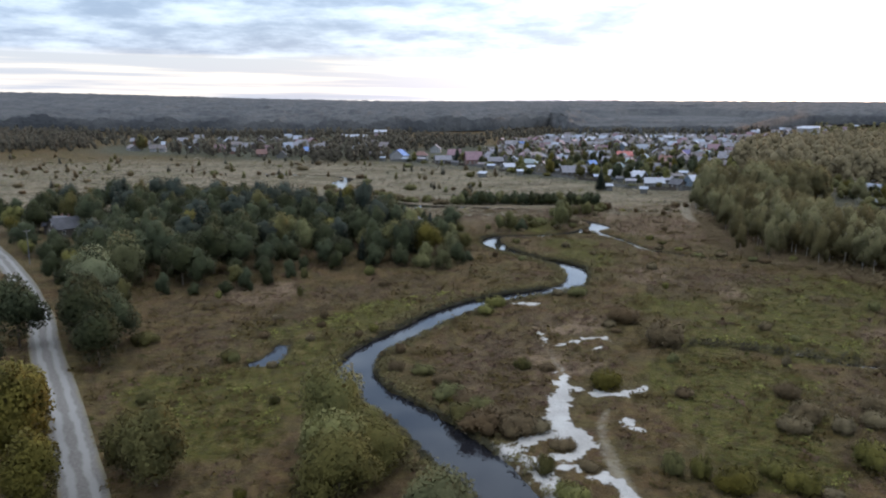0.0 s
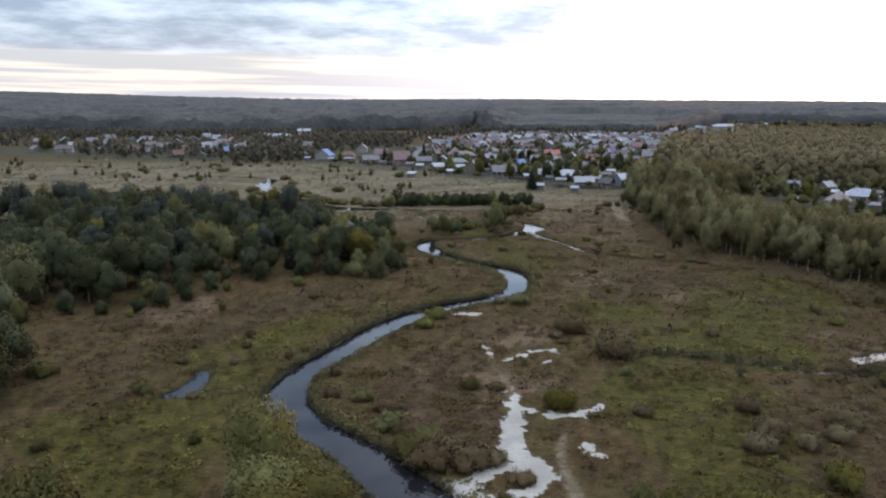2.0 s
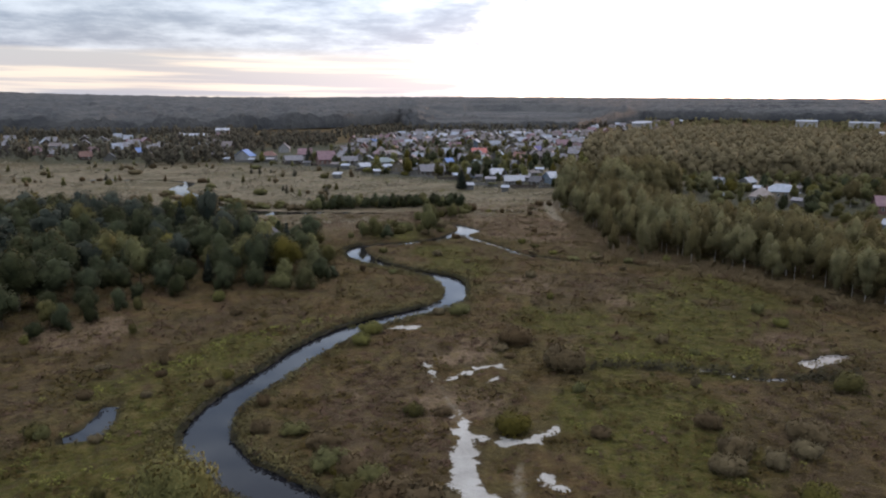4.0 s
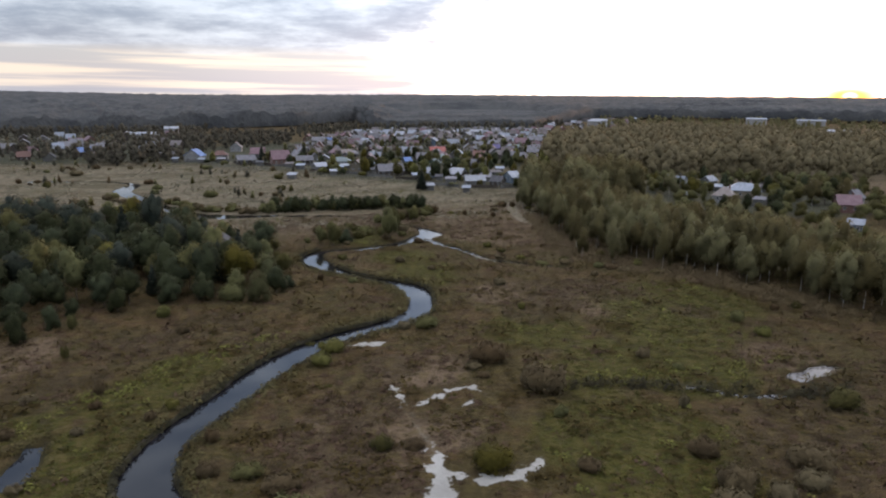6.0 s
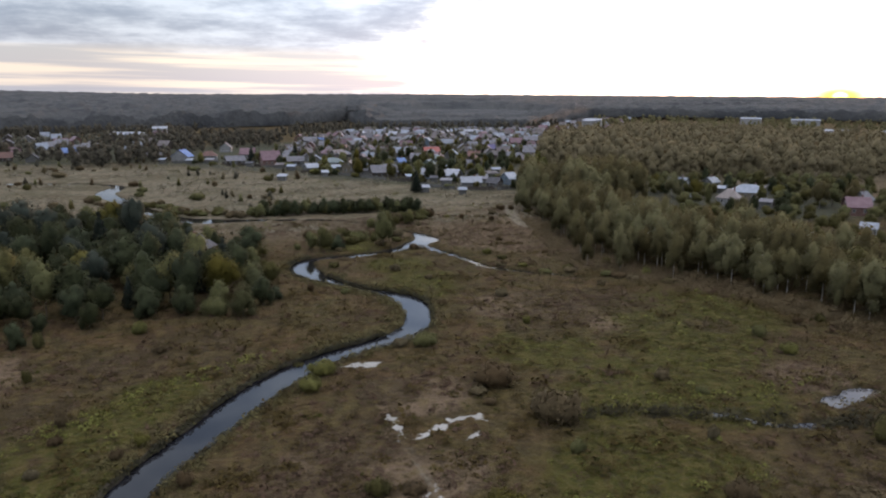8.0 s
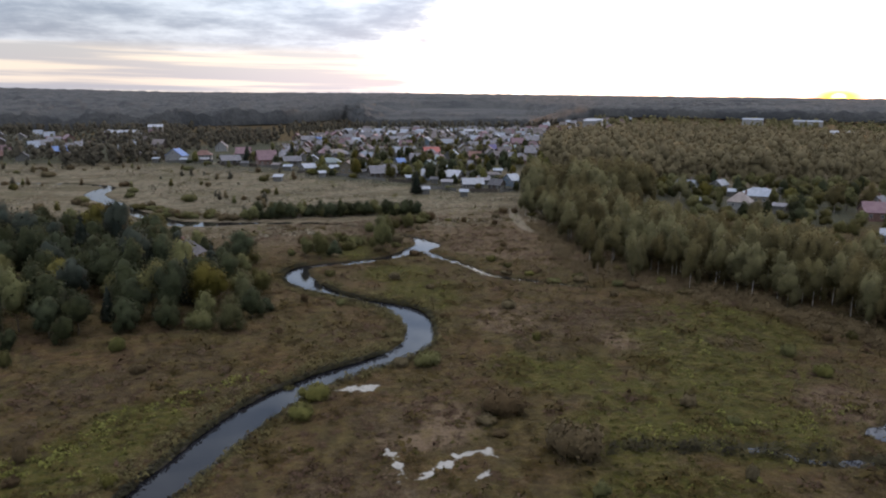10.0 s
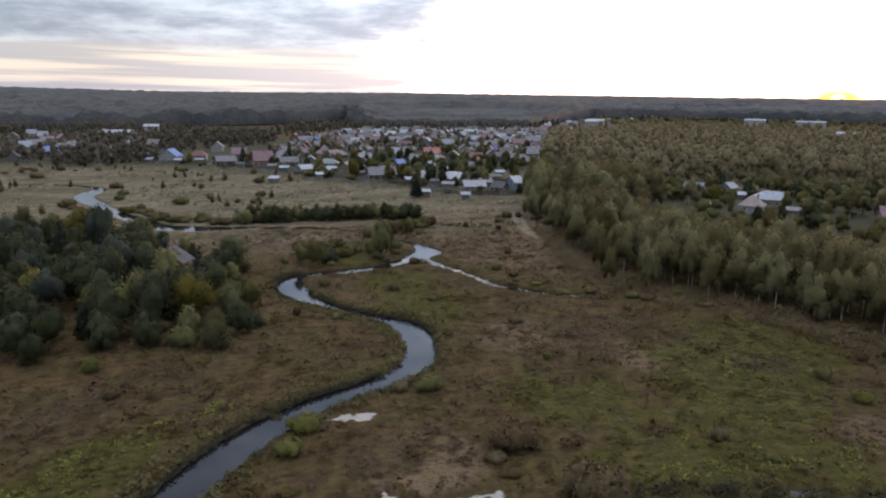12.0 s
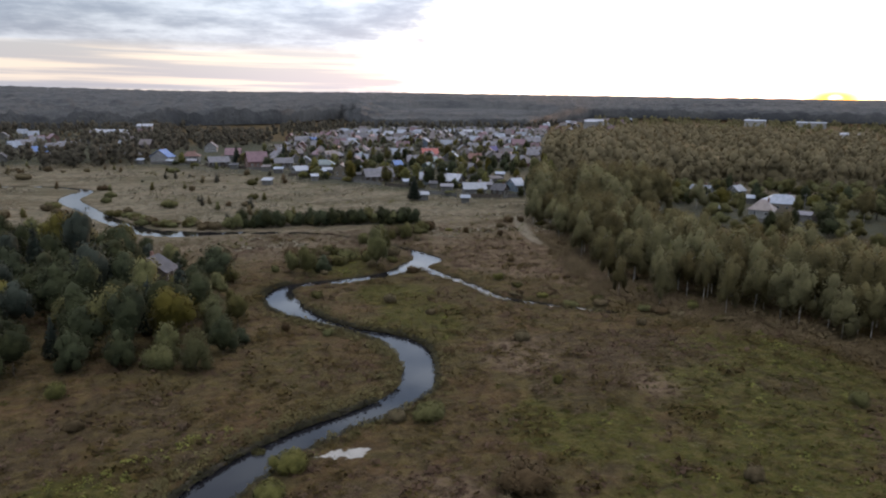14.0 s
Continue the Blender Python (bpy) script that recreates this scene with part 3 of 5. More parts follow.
def cone(v, f, a, b, ra, rb, sides=6):
    a, b = np.array(a, float), np.array(b, float)
    w = unit(b - a)
    s = unit(np.cross(w, (0.3, 0.9, 0.2)))
    u = np.cross(w, s)
    base = len(v)
    for q, rr in ((a, ra), (b, rb)):
        for i in range(sides):
            g = 6.2832 * i / sides
            v.append(q + rr * (math.cos(g) * s + math.sin(g) * u))
    for i in range(sides):
        j = (i + 1) % sides
        f.append([base + i, base + j, base + sides + j, base + sides + i])


def trunk_mesh(name, h, r, limbs, mat, seed, stems=1, spread=0.0):
    rng = np.random.RandomState(seed)
    v, f = [], []
    for k in range(stems):
        g = rng.uniform(0, 6.28)
        lean = np.array([math.cos(g), math.sin(g), 0]) * spread * h
        knee, top = lean * 0.35 + (0, 0, h * 0.45), lean + (0, 0, h * 0.92)
        cone(v, f, (0.1 * math.cos(g), 0.1 * math.sin(g), -0.3), knee, r, r * 0.7)
        cone(v, f, knee, top, r * 0.7, r * 0.12)
        for i in range(limbs):
            u = rng.uniform(0.3, 0.85)
            o = knee * (1 - u) + top * u
            g2 = rng.uniform(0, 6.28)
            cone(v, f, o, o + np.array([math.cos(g2), math.sin(g2), 0.9]) * h * 0.16, r * 0.3, r * 0.05, 4)
    return mesh(name, v, f, mat)


def lobes_of(kind, h, seed):
    rng = np.random.RandomState(seed)
    out = []
    if kind == "birch":
        out.append(((0, 0, h * 0.54), (h * 0.15, h * 0.15, h * 0.31)))
        out.append(((rng.uniform(-0.03, 0.03) * h, rng.uniform(-0.03, 0.03) * h, h * 0.80), (h * 0.085, h * 0.085, h * 0.19)))
        for i in range(8):
            g, u = i * 2.4 + rng.uniform(-0.5, 0.5), rng.uniform(0.22, 0.74)
            off = h * 0.135 * (1.2 - 0.6 * u)
            w = h * rng.uniform(0.060, 0.092)
            out.append(((off * math.cos(g), off * math.sin(g), h * u), (w, w, w * rng.uniform(1.8, 2.6))))
    elif kind == "broad":
        out.append(((0, 0, h * 0.53), (h * 0.26, h * 0.26, h * 0.36)))
        for i in range(8):
            g, u = i * 2.4 + rng.uniform(-0.3, 0.3), rng.uniform(0.30, 0.80)
            off = h * 0.20 * (1.15 - 0.7 * abs(u - 0.45) * 2)
            w = h * rng.uniform(0.10, 0.16)
            out.append(((off * math.cos(g), off * math.sin(g), h * u), (w, w, w * rng.uniform(1.1, 1.6))))
        out.append(((rng.uniform(-0.06, 0.06) * h, rng.uniform(-0.06, 0.06) * h, h * 0.82), (h * 0.13, h * 0.13, h * 0.17)))
    elif kind == "sapling":
        for i in range(3):
            out.append(((rng.uniform(-0.06, 0.06) * h, rng.uniform(-0.06, 0.06) * h, h * (0.30 + 0.26 * i)), (h * (0.20 - 0.045 * i), h * (0.20 - 0.045 * i), h * 0.22)))
    elif kind == "dome":
        out.append(((0, 0, h * 0.5), (h * 0.40, h * 0.40, h * 0.48)))
        for i in range(10):
            g, u = i * 2.4 + rng.uniform(-0.3, 0.3), rng.uniform(0.14, 0.74)
            off = h * 0.42 * (1.05 - 0.55 * u)
            w = h * rng.uniform(0.15, 0.23)
            out.append(((off * math.cos(g), off * math.sin(g), h * u), (w, w, w)))
    elif kind == "bush":
        out.append(((0, 0, h * 0.36), (0.70, 0.70, h * 0.56)))
        for i in range(8):
            g = i * 2.4 + rng.uniform(-0.5, 0.5)
            off, w = rng.uniform(0.30, 0.72), rng.uniform(0.22, 0.36)
            top = h * rng.uniform(0.75, 1.08) * math.sqrt(max(0.2, 1.0 - 0.85 * off * off))
            out.append(((off * math.cos(g), off * math.sin(g), top * 0.55), (w, w, top * 0.45)))
    elif kind == "spruce":
        for i in range(8):
            u = i / 7
            w = h * 0.20 * (1.04 - u)
            out.append(((0, 0, h * (0.14 + 0.80 * u)), (w, w, h * 0.085)))
    return out


def tree(name, kind, h, leaves, bark, cards, size, seed, label, category="tree", blob=ICO1, stems=1, spread=0.0, trunk_r=0.16):
    """A tree or bush with its foot at the origin: trunk with limbs, and crown. It is a pattern for copies, and is moved to its own place with the first of them."""
    e = new(name)
    part("stem" if kind == "bush" else "trunk", trunk_mesh(name + "_trunk", h * (0.6 if kind in ("bush", "dome") else 0.9), trunk_r, 4, M[bark], seed, stems, spread), e)
    part("foliage" if kind == "bush" else "crown", crown_mesh(name + "_crown", lobes_of(kind, h, seed), cards, size, M[leaves], seed + 50, blob, 0.72 if cards > 3000 else 0.84), e)
    return tagged(e, label, category)


class Planter:
    """Sets out copies of patterns; a pattern itself takes the first place."""

    def __init__(self):
        self.fresh = set()

    def add(self, ob):
        self.fresh.add(ob.name)
        return ob

    def put(self, ob, x, y, size=1.0, wide=None, turn=None, group="", sink=0.1, label=""):
        wide = wide or size
        turn = random.uniform(0, 360) if turn is None else turn
        m = pose(x, y, spot(x, y) - sink, 0, 0, turn) @ Matrix.Diagonal((wide, wide, size, 1))
        if ob.name in self.fresh:
            self.fresh.discard(ob.name)
            ob.matrix_basis = m
            made = ob
        else:
            made = copy_thing(ob, pose(0, 0, 0))
            made.matrix_basis = m
        return tagged(made, label, group=group)


planter = Planter()


def in_poly(x, y, poly):
    inside = False
    for (ax, ay), (bx, by) in zip(poly, poly[1:] + poly[:1]):
        if (ay > y) != (by > y) and x < (bx - ax) * (y - ay) / (by - ay) + ax:
            inside = not inside
    return inside


def edge_of(x, y, poly):
    best = 1e9
    for (ax, ay), (bx, by) in zip(poly, poly[1:] + poly[:1]):
        dx, dy = bx - ax, by - ay
        u = max(0, min(1, ((x - ax) * dx + (y - ay) * dy) / (dx * dx + dy * dy)))
        best = min(best, math.hypot(x - ax - u * dx, y - ay - u * dy))
    return best


def spread_in(poly, gap, seed, keep=None):
    """Uneven places inside an outline, no two closer than about gap."""
    rng = random.Random(seed)
    xs, ys = [p[0] for p in poly], [p[1] for p in poly]
    out, y = [], min(ys)
    row = 0
    while y < max(ys):
        x = min(xs) + (row % 2) * gap / 2
        while x < max(xs):
            a, b = x + rng.uniform(-0.38, 0.38) * gap, y + rng.uniform(-0.38, 0.38) * gap
            if in_poly(a, b, poly) and (keep is None or keep(a, b)):
                out.append((a, b))
            x += gap
        y += gap * 0.87
        row += 1
    return out


WOOD_WEST = [(-43, 140), (-31, 141), (-24.5, 141), (-18.5, 144), (-17, 152), (-12, 159), (-3, 162), (9, 164), (19, 162), (26, 163), (30, 186), (29, 202), (25, 222), (12, 242), (-7, 256), (-32, 262), (-62, 280), (-81, 275), (-104, 255), (-113, 232), (-90, 194), (-81, 181), (-64, 153), (-52, 131), (-44, 115), (-38, 106)]
WOOD_EAST = [(121, 238), (115, 216), (111, 196), (109, 184), (110, 171), (115, 160), (119, 149), (121, 138), (121, 118), (126, 96), (150, 84), (168, 110), (156, 140), (149, 165), (143, 185), (142, 205), (146, 235), (140, 256), (127, 264)]
WOOD_NORTH_EAST = [(129, 264), (146, 242), (168, 246), (186, 262), (182, 286), (160, 292), (140, 287)]

alders = [planter.add(tree("alder_tree", "broad", 10, "alder", "bark", 1200, 0.21, 10 + i, "dark green leafy tree in the dense riverside wood", "tree")) for i in range(4)]
ashes = [planter.add(tree("leafy_tree", "broad", 10, "olive" if i else "yellowing", "bark", 1200, 0.21, 20 + i, "olive and yellowing leafy tree at the edge of the wood", "tree")) for i in range(3)]
pines = [planter.add(tree("pine_tree", "broad", 12, "needles", "bark", 900, 0.24, 26 + i, "tall dark green pine standing above the wood", "tree")) for i in range(2)]
birches = [planter.add(tree("birch_tree", "birch", 14, "birch", "birch_bark", 1500, 0.21, 30 + i, "tall birch with olive autumn leaves and pale trunk", "tree", trunk_r=0.11)) for i in range(5)]
willows = [planter.add(tree("willow_tree", "dome", 8, "willow", "bark", 4200, 0.20, 40 + i, "round grey-green willow with a dense crown", "tree", stems=3, spread=0.2)) for i in range(2)]
big_willow = planter.add(tree("willow_tree", "dome", 11, "sallow", "bark", 8500, 0.21, 45, "large spreading olive-green willow on the river bank", "tree", stems=4, spread=0.2))
goldens = [planter.add(tree("maple_tree", "broad", 11, "yellowing", "bark", 6000, 0.21, 47 + i, "yellow-green autumn tree beside the gravel road", "tree")) for i in range(2)]
roadside = planter.add(tree("alder_tree", "broad", 10, "alder", "bark", 4600, 0.20, 55, "dark leafy tree hanging over the gravel road", "tree"))
hazy = planter.add(tree("leafy_tree", "broad", 10, "olive", "bark", 4600, 0.20, 57, "thin olive-brown tree on the wet meadow", "tree"))
spruces = [planter.add(tree("spruce_tree", "spruce", 12, "needles", "bark", 1100, 0.4, 60 + i, "dark pointed spruce standing among other trees", "tree")) for i in range(2)]
saplings = [planter.add(tree("young_tree", "sapling", 3.2, leaf, "bark", 200, 0.12, 65 + i, "slim young tree standing alone in the dry plain", "tree", blob=ICO1, trunk_r=0.05)) for i, leaf in enumerate(("olive", "hazel", "scrub"))]
bushes = [planter.add(tree("bush", "bush", 1.0, "scrub", "bark", 1300, 0.055, 70 + i, "low brownish willow bush on the meadow", "bush", ICO1, 1, 0.3, 0.03)) for i in range(3)]
green_bushes = [planter.add(tree("bush", "bush", 1.0, "olive", "bark", 1300, 0.055, 75 + i, "dense green bush among the grass", "bush", ICO1, 1, 0.3, 0.03)) for i in range(2)]
gold_bushes = [planter.add(tree("bush", "bush", 1.0, "yellowing", "bark", 1300, 0.055, 80 + i, "yellowing bush in the meadow", "bush", ICO1, 1, 0.3, 0.03)) for i in range(2)]

random.seed(5)
GLADES = [(15.5, 215, 7.5), (16.5, 206, 5.5), (-84, 208, 9.0), (-80, 198, 7.0), (-76, 188, 6.0), (-78, 176, 5.0), (-30, 212, 4.0), (-51, 143, 5.5), (-48, 151, 5.5), (12, 205, 5)]
for a, b in spread_in(WOOD_WEST, 6.3, 1, lambda x, y: all(math.hypot(x - u, y - v) > r for u, v, r in GLADES)):
    e = edge_of(a, b, WOOD_WEST)
    if e < 4.5 and b < 178 and a > -45:
        size = random.uniform(0.30, 0.62)
        planter.put(random.choice(alders + ashes[1:2]), a, b, size * 1.2, size * random.uniform(1.0, 1.5), group="trees of the west wood", sink=1.2 * size + 0.5)
        continue
    draw = random.random()
    kind = random.choice(ashes) if draw < (0.24 if e < 12 else 0.12) else random.choice(birches) if draw < 0.27 and e < 14 and b > 185 else random.choice(pines) if draw > 0.90 and b > 165 else random.choice(spruces) if draw > 0.87 and b > 165 else random.choice(alders)
    size = random.choice((0.62, 0.80, 0.95, 1.08, 1.25)) * random.uniform(0.9, 1.1) * (0.74 if e < 8 else 1.0) * (0.72 if kind in birches else 0.96)
    planter.put(kind, a, b, size, size * random.uniform(0.95, 1.35) * (0.8 if size > 1.1 else 1.0), group="trees of the west wood")
for x, y, h in ((-31, 237, 1.08), (-24, 238, 1.12), (-18, 232, 1.0), (-27, 231, 1.05), (-36, 233, 0.95), (-49, 241, 0.9), (-47, 248, 1.05), (-12, 226, 0.85)):
    planter.put(random.choice(pines), x, y, h, h * random.uniform(0.95, 1.15), group="trees of the west wood")
for a, b in spread_in(WOOD_EAST, 5.6, 2):
    e = edge_of(a, b, WOOD_EAST)
    size = random.uniform(0.72, 1.02) * (0.85 if e < 5 else 1.0)
    planter.put(random.choice(birches + birches + ashes[1:]) if e > 7 else random.choice(birches), a, b, size, size * random.uniform(1.05, 1.45), group="birches of the east wood")
for a, b in spread_in(WOOD_NORTH_EAST, 7.4, 3):
    size = random.uniform(0.95, 1.22)
    planter.put(random.choice(birches), a, b, size, size * random.uniform(1.2, 1.6), group="birches of the east wood")

# single trees: place, height scale, width scale
planter.put(big_willow, -1.2, 72.5, 0.96, 0.70, label="tall olive willow on the river bank")
planter.put(big_willow, -1.0, 67.0, 0.66, 0.66)
planter.put(big_willow, 1.8, 75.0, 0.40, 0.50)
planter.put(big_willow, 3.4, 68.0, 0.50, 0.66)
planter.put(big_willow, -0.5, 63.0, 0.62, 0.75)
planter.put(willows[0], 9.0, 54.5, 0.9, 0.9)
for x, y, h, w in ((-51, 141, 1.35, 1.2), (-48, 150, 1.5, 1.1), (20.3, 161.0, 0.80, 0.50), (24.5, 177, 0.85, 0.48)):
    planter.put(willows[1], x, y, h, w)
for x, y, h, w in ((-33.5, 70.2, 1.1, 1.1), (-28.6, 61.5, 0.8, 0.8), (-37, 78, 0.9, 1.0), (-40, 64, 1.1, 1.1)):
    planter.put(random.choice(goldens), x, y, h, w)
for x, y, h, w in ((-60, 120, 1.0, 1.0), (-52, 100, 0.8, 0.9), (-66, 128, 1.1, 1.2), (-48, 88, 0.9, 1.0)):
    planter.put(random.choice(alders if x < -45 else ashes[1:]), x, y, h, w)
planter.put(roadside, -52.0, 111.5, 1.2, 1.25)
planter.put(hazy, -18.8, 66.0, 0.95, 1.0)
planter.put(hazy, -22.4, 69.0, 0.72, 0.85)
for x, y, h, w in ((-40, 107, 1.2, 1.2), (-43, 114, 1.15, 1.1), (-36.6, 101.5, 0.9, 1.05), (-37, 110, 1.0, 1.1), (-45.5, 121, 1.05, 1.05)):
    planter.put(roadside, x, y, h, w)
for x, y, h, w in ((61.8, 211.0, 1.12, 0.80), (46.0, 210.0, 0.80, 0.75), (43.5, 213.5, 0.62, 0.62), (66.5, 221, 0.9, 0.6), (50, 213, 0.5, 0.7), (72, 240, 0.75, 0.6), (80, 243, 0.6, 0.6)):
    planter.put(random.choice(alders[:2] + ashes[1:]), x, y, h, w, sink=1.2)
for x, y, h, w in ((228.9, 222, 0.8, 1.2), (238, 216, 0.85, 1.3), (196, 262, 0.8, 1.2), (176, 205, 0.7, 1.0)):
    planter.put(random.choice(birches), x, y, h, w)

for x, y, h in ((114, 166, 0.8), (104.5, 167, 0.72), (107.5, 172, 0.78), (101.5, 176, 0.6), (112, 158, 0.82), (106, 186, 0.75)):
    planter.put(random.choice(birches), x, y, h, h * 0.95, group="birches of the east wood")

# bushes: place, half width, height, leaf
for x, y, w, h, kind in ((14.2, 79.5, 2.6, 2.2, green_bushes), (18.6, 78.6, 2.8, 2.3, bushes), (23.0, 75.4, 2.2, 1.6, bushes), (13.3, 86.5, 2.6, 2.0, green_bushes), (13.6, 91.5, 2.4, 1.7, bushes), (17.0, 82.0, 2.6, 1.9, green_bushes), (22.4, 59.6, 2.2, 2.2, gold_bushes), (26.3, 65.7, 1.4, 0.9, bushes), (53.6, 72.5, 2.4, 2.2, bushes), (45.4, 62.3, 1.9, 2.0, gold_bushes), (25.0, 135.0, 1.1, 1.6, green_bushes), (10.2, 213.3, 2.6, 4.4, gold_bushes), (20.5, 203.5, 3.2, 4.6, gold_bushes), (3.2, 157.9, 1.6, 2.2, gold_bushes), (15.7, 164.0, 2.8, 3.6, green_bushes), (29.4, 211.0, 3.0, 3.4, green_bushes), (-33, 112, 2.6, 2.0, green_bushes), (10.5, 95.5, 2.0, 1.5, green_bushes)):
    planter.put(random.choice(kind), x, y, h, w)
for x, y, w, h, kind in ((48.4, 117, 3.6, 3.2, bushes), (51, 104.4, 4.0, 4.2, bushes), (35.3, 87.5, 2.9, 2.8, gold_bushes), (16.6, 76.5, 3.6, 2.6, bushes), (20.6, 75.2, 3.2, 2.6, bushes), (15.5, 84, 2.9, 2.0, bushes),
                         (25, 70.7, 1.9, 1.3, bushes), (21.4, 65.2, 1.5, 2.3, green_bushes), (58.6, 82, 2.3, 2.2, bushes), (57, 75.2, 2.8, 2.9, bushes), (59.8, 72, 2.0, 2.0, bushes), (64, 72.4, 2.2, 2.0, bushes), (37.4, 62.6, 1.5, 2.8, gold_bushes),
                         (34.9, 64, 1.8, 2.6, green_bushes), (40, 60.1, 3.0, 2.6, gold_bushes)):
    planter.put(random.choice(kind), x, y, h, w * 0.95)
for x, y, w, h, kind in ((46.8, 59.4, 2.6, 2.7, gold_bushes), (57, 63.2, 2.5, 3.4, gold_bushes), (-11, 140.2, 0.9, 2.1, green_bushes), (-18, 103, 1.7, 2.0, green_bushes), (-11.3, 155.4, 1.0, 2.8, green_bushes), (46.6, 137.2, 1.9, 1.6, green_bushes),
                         (27.6, 129.4, 2.6, 2.1, gold_bushes), (45, 135.7, 2.3, 2.2, green_bushes), (24.6, 124.4, 2.0, 2.2, gold_bushes), (45, 84.2, 1.7, 1.4, bushes), (67.7, 75.6, 3.2, 2.7, bushes), (84.6, 86, 3.1, 2.6, green_bushes), (29, 95, 1.6, 1.2, bushes)):
    planter.put(random.choice(kind), x, y, h, w * 0.95)


# ---- grass, as stuff ----
def tufts(name, places, tall, wide, mat, seed, label, per=16, leaf=0.25):
    """Clumps of grass or herbs: leaf fans over a low ragged dome, each clump with its own size."""
    rng = np.random.RandomState(seed)
    p = np.array(places, float)
    m = len(p)
    foot = np.column_stack([p, np.maximum(land(p[:, 0], p[:, 1]), -0.06) - 0.04])[:, None, :]
    big = rng.uniform(0.45, 1.0, (m, 1, 1)) * rng.choice([1.0, 1.0, 1.0, 1.6], (m, 1, 1))
    d = rng.normal(size=(m, per, 3)) + (0, 0, 0.5)
    d[..., 2] = np.abs(d[..., 2])
    d = unit(d)
    q = foot + d * big * np.array((wide, wide, tall)) * rng.uniform(0.5, 1.1, (m, per, 1))
    corners, soft = leaf_fans(q.reshape(-1, 3), unit(d.reshape(-1, 3) * 0.45 + (0, 0, 0.9)), np.repeat(big.reshape(-1, 1), per, axis=0) * wide * leaf, rng, 0.35)
    me = mesh(name, corners, np.arange(len(corners)).reshape(-1, 3), M[mat])
    me.normals_split_custom_set_from_vertices(unit(soft * 0.8 + (0, 0, 0.75)).tolist())
    return tagged(new(name, me), label, "grass", kind="stuff")


def scatter(count, seed, weight, lo=(-60, 52), hi=(128, 260)):
    rng = np.random.RandomState(seed)
    p = np.column_stack([rng.uniform(lo[0], hi[0], count), rng.uniform(lo[1], hi[1], count)])
    return p[rng.uniform(0, 1, count) < weight(p[:, 0], p[:, 1])]


def discs_at(x, y, spots):
    return np.max([np.clip((1.2 - np.hypot(x - a, y - b) / r) / 0.5, 0, 1) for a, b, r in spots], axis=0)


def bare(x, y):
    d = np.minimum.reduce([beside(x, y, smooth_line(l, 1.0)) for l in SAND + SAND_UP + TRACKS])
    return np.where((d < 0.35) | (banks(x, y) < 0.1) | (beside(x, y, ROAD_LINE) < 0.3), 0.0, 1.0)


tufts("dry_grass", scatter(30000, 1, lambda x, y: bare(x, y) * np.clip(0.30 + 0.6 * wave(x, y, 30, 11) + 0.5 * discs_at(x, y, STRAW) - 0.6 * discs_at(x, y, LUSH), 0, 1)), 0.32, 0.6, "straw", 1, "tussocks of dry brown autumn grass")
tufts("green_grass", scatter(24000, 2, lambda x, y: bare(x, y) * np.clip(0.15 - 0.3 * wave(x, y, 30, 11) + 0.45 * discs_at(x, y, LUSH), 0, 1)), 0.22, 0.5, "sedge", 2, "low green and yellow meadow grass")
tufts("bank_grass", scatter(110000, 3, lambda x, y: bare(x, y) * np.where((banks(x, y) < 4.0) & (banks(x, y) > np.where(y > 230, 9.0, np.where(y > 200, 1.0, 0.1))), 0.8 - banks(x, y) / 5, 0), hi=(128, 400)), 0.62, 0.55, "reed", 3, "tall yellow-green grass along the water's edge")


def waterside(a, b, count, seed, side, lo, hi):
    """Uneven places along one side of the river between two stations."""
    rng = np.random.RandomState(seed)
    line = RIVER[a:b]
    d = np.gradient(line[:, :2], axis=0)
    out = np.stack([-d[:, 1], d[:, 0]], -1) / np.linalg.norm(d, axis=1, keepdims=True) * side
    k = rng.randint(0, len(line), count)
    return line[k, :2] + out[k] * (line[k, 2:3] + rng.uniform(lo, hi, (count, 1))) + rng.uniform(-0.8, 0.8, (count, 1)) * d[k]


tufts("dark_bank_sedge", np.concatenate([waterside(station[0] - 8, station[1], 1500, 31, 1, -0.12, 0.35), waterside(station[2], station[3] + 12, 900, 32, 1, -0.1, 0.7), waterside(station[0] - 8, station[3], 1300, 33, -1, -0.1, 0.5)]), 0.45, 0.45, "dark_sedge", 31, "dark sedge hanging over the river's edge")
tufts("bank_herbs", np.concatenate([waterside(station[0] - 30, station[3], 1100, 34, 1, 0.3, 3.4), waterside(station[0] - 30, station[3], 500, 35, -1, 0.2, 2.4)]), 0.75, 0.6, "reed", 34, "rank yellow-green herbs on the river's banks")
tufts("weeds", scatter(9000, 4, lambda x, y: bare(x, y) * np.clip(0.0 + 0.7 * wave(x, y, 15, 12) - 0.35 * discs_at(x, y, LUSH), 0, 1)), 0.40, 0.9, "heath", 4, "brown withered weeds in the meadow")
tufts("tall_herbs", scatter(24000, 5, lambda x, y: bare(x, y) * np.clip(-0.1 + 0.8 * wave(x, y, 19, 14), 0, 1)), 0.62, 0.95, "reed", 5, "yellowing tall herbs in the meadow")
YELLOW_EDGE = smooth_line([(56, 107.6, 1.2), (67, 105.6, 1.5), (77.8, 102.6, 1.5), (88.2, 103.2, 1.2), (95.6, 102.6, 0.8)])
DARK_EDGE = smooth_line([(50, 105, 1.0), (61, 102.6, 1.4), (68.1, 99.8, 1.6), (74.3, 96, 1.8), (80, 92, 1.8), (90, 90, 1.2)])
WEST_EDGE = smooth_line([(-9, 120, 1.5), (-3, 124.5, 2.2), (6, 130.5, 2.4), (13, 136, 1.8), (22, 141, 1.0)])
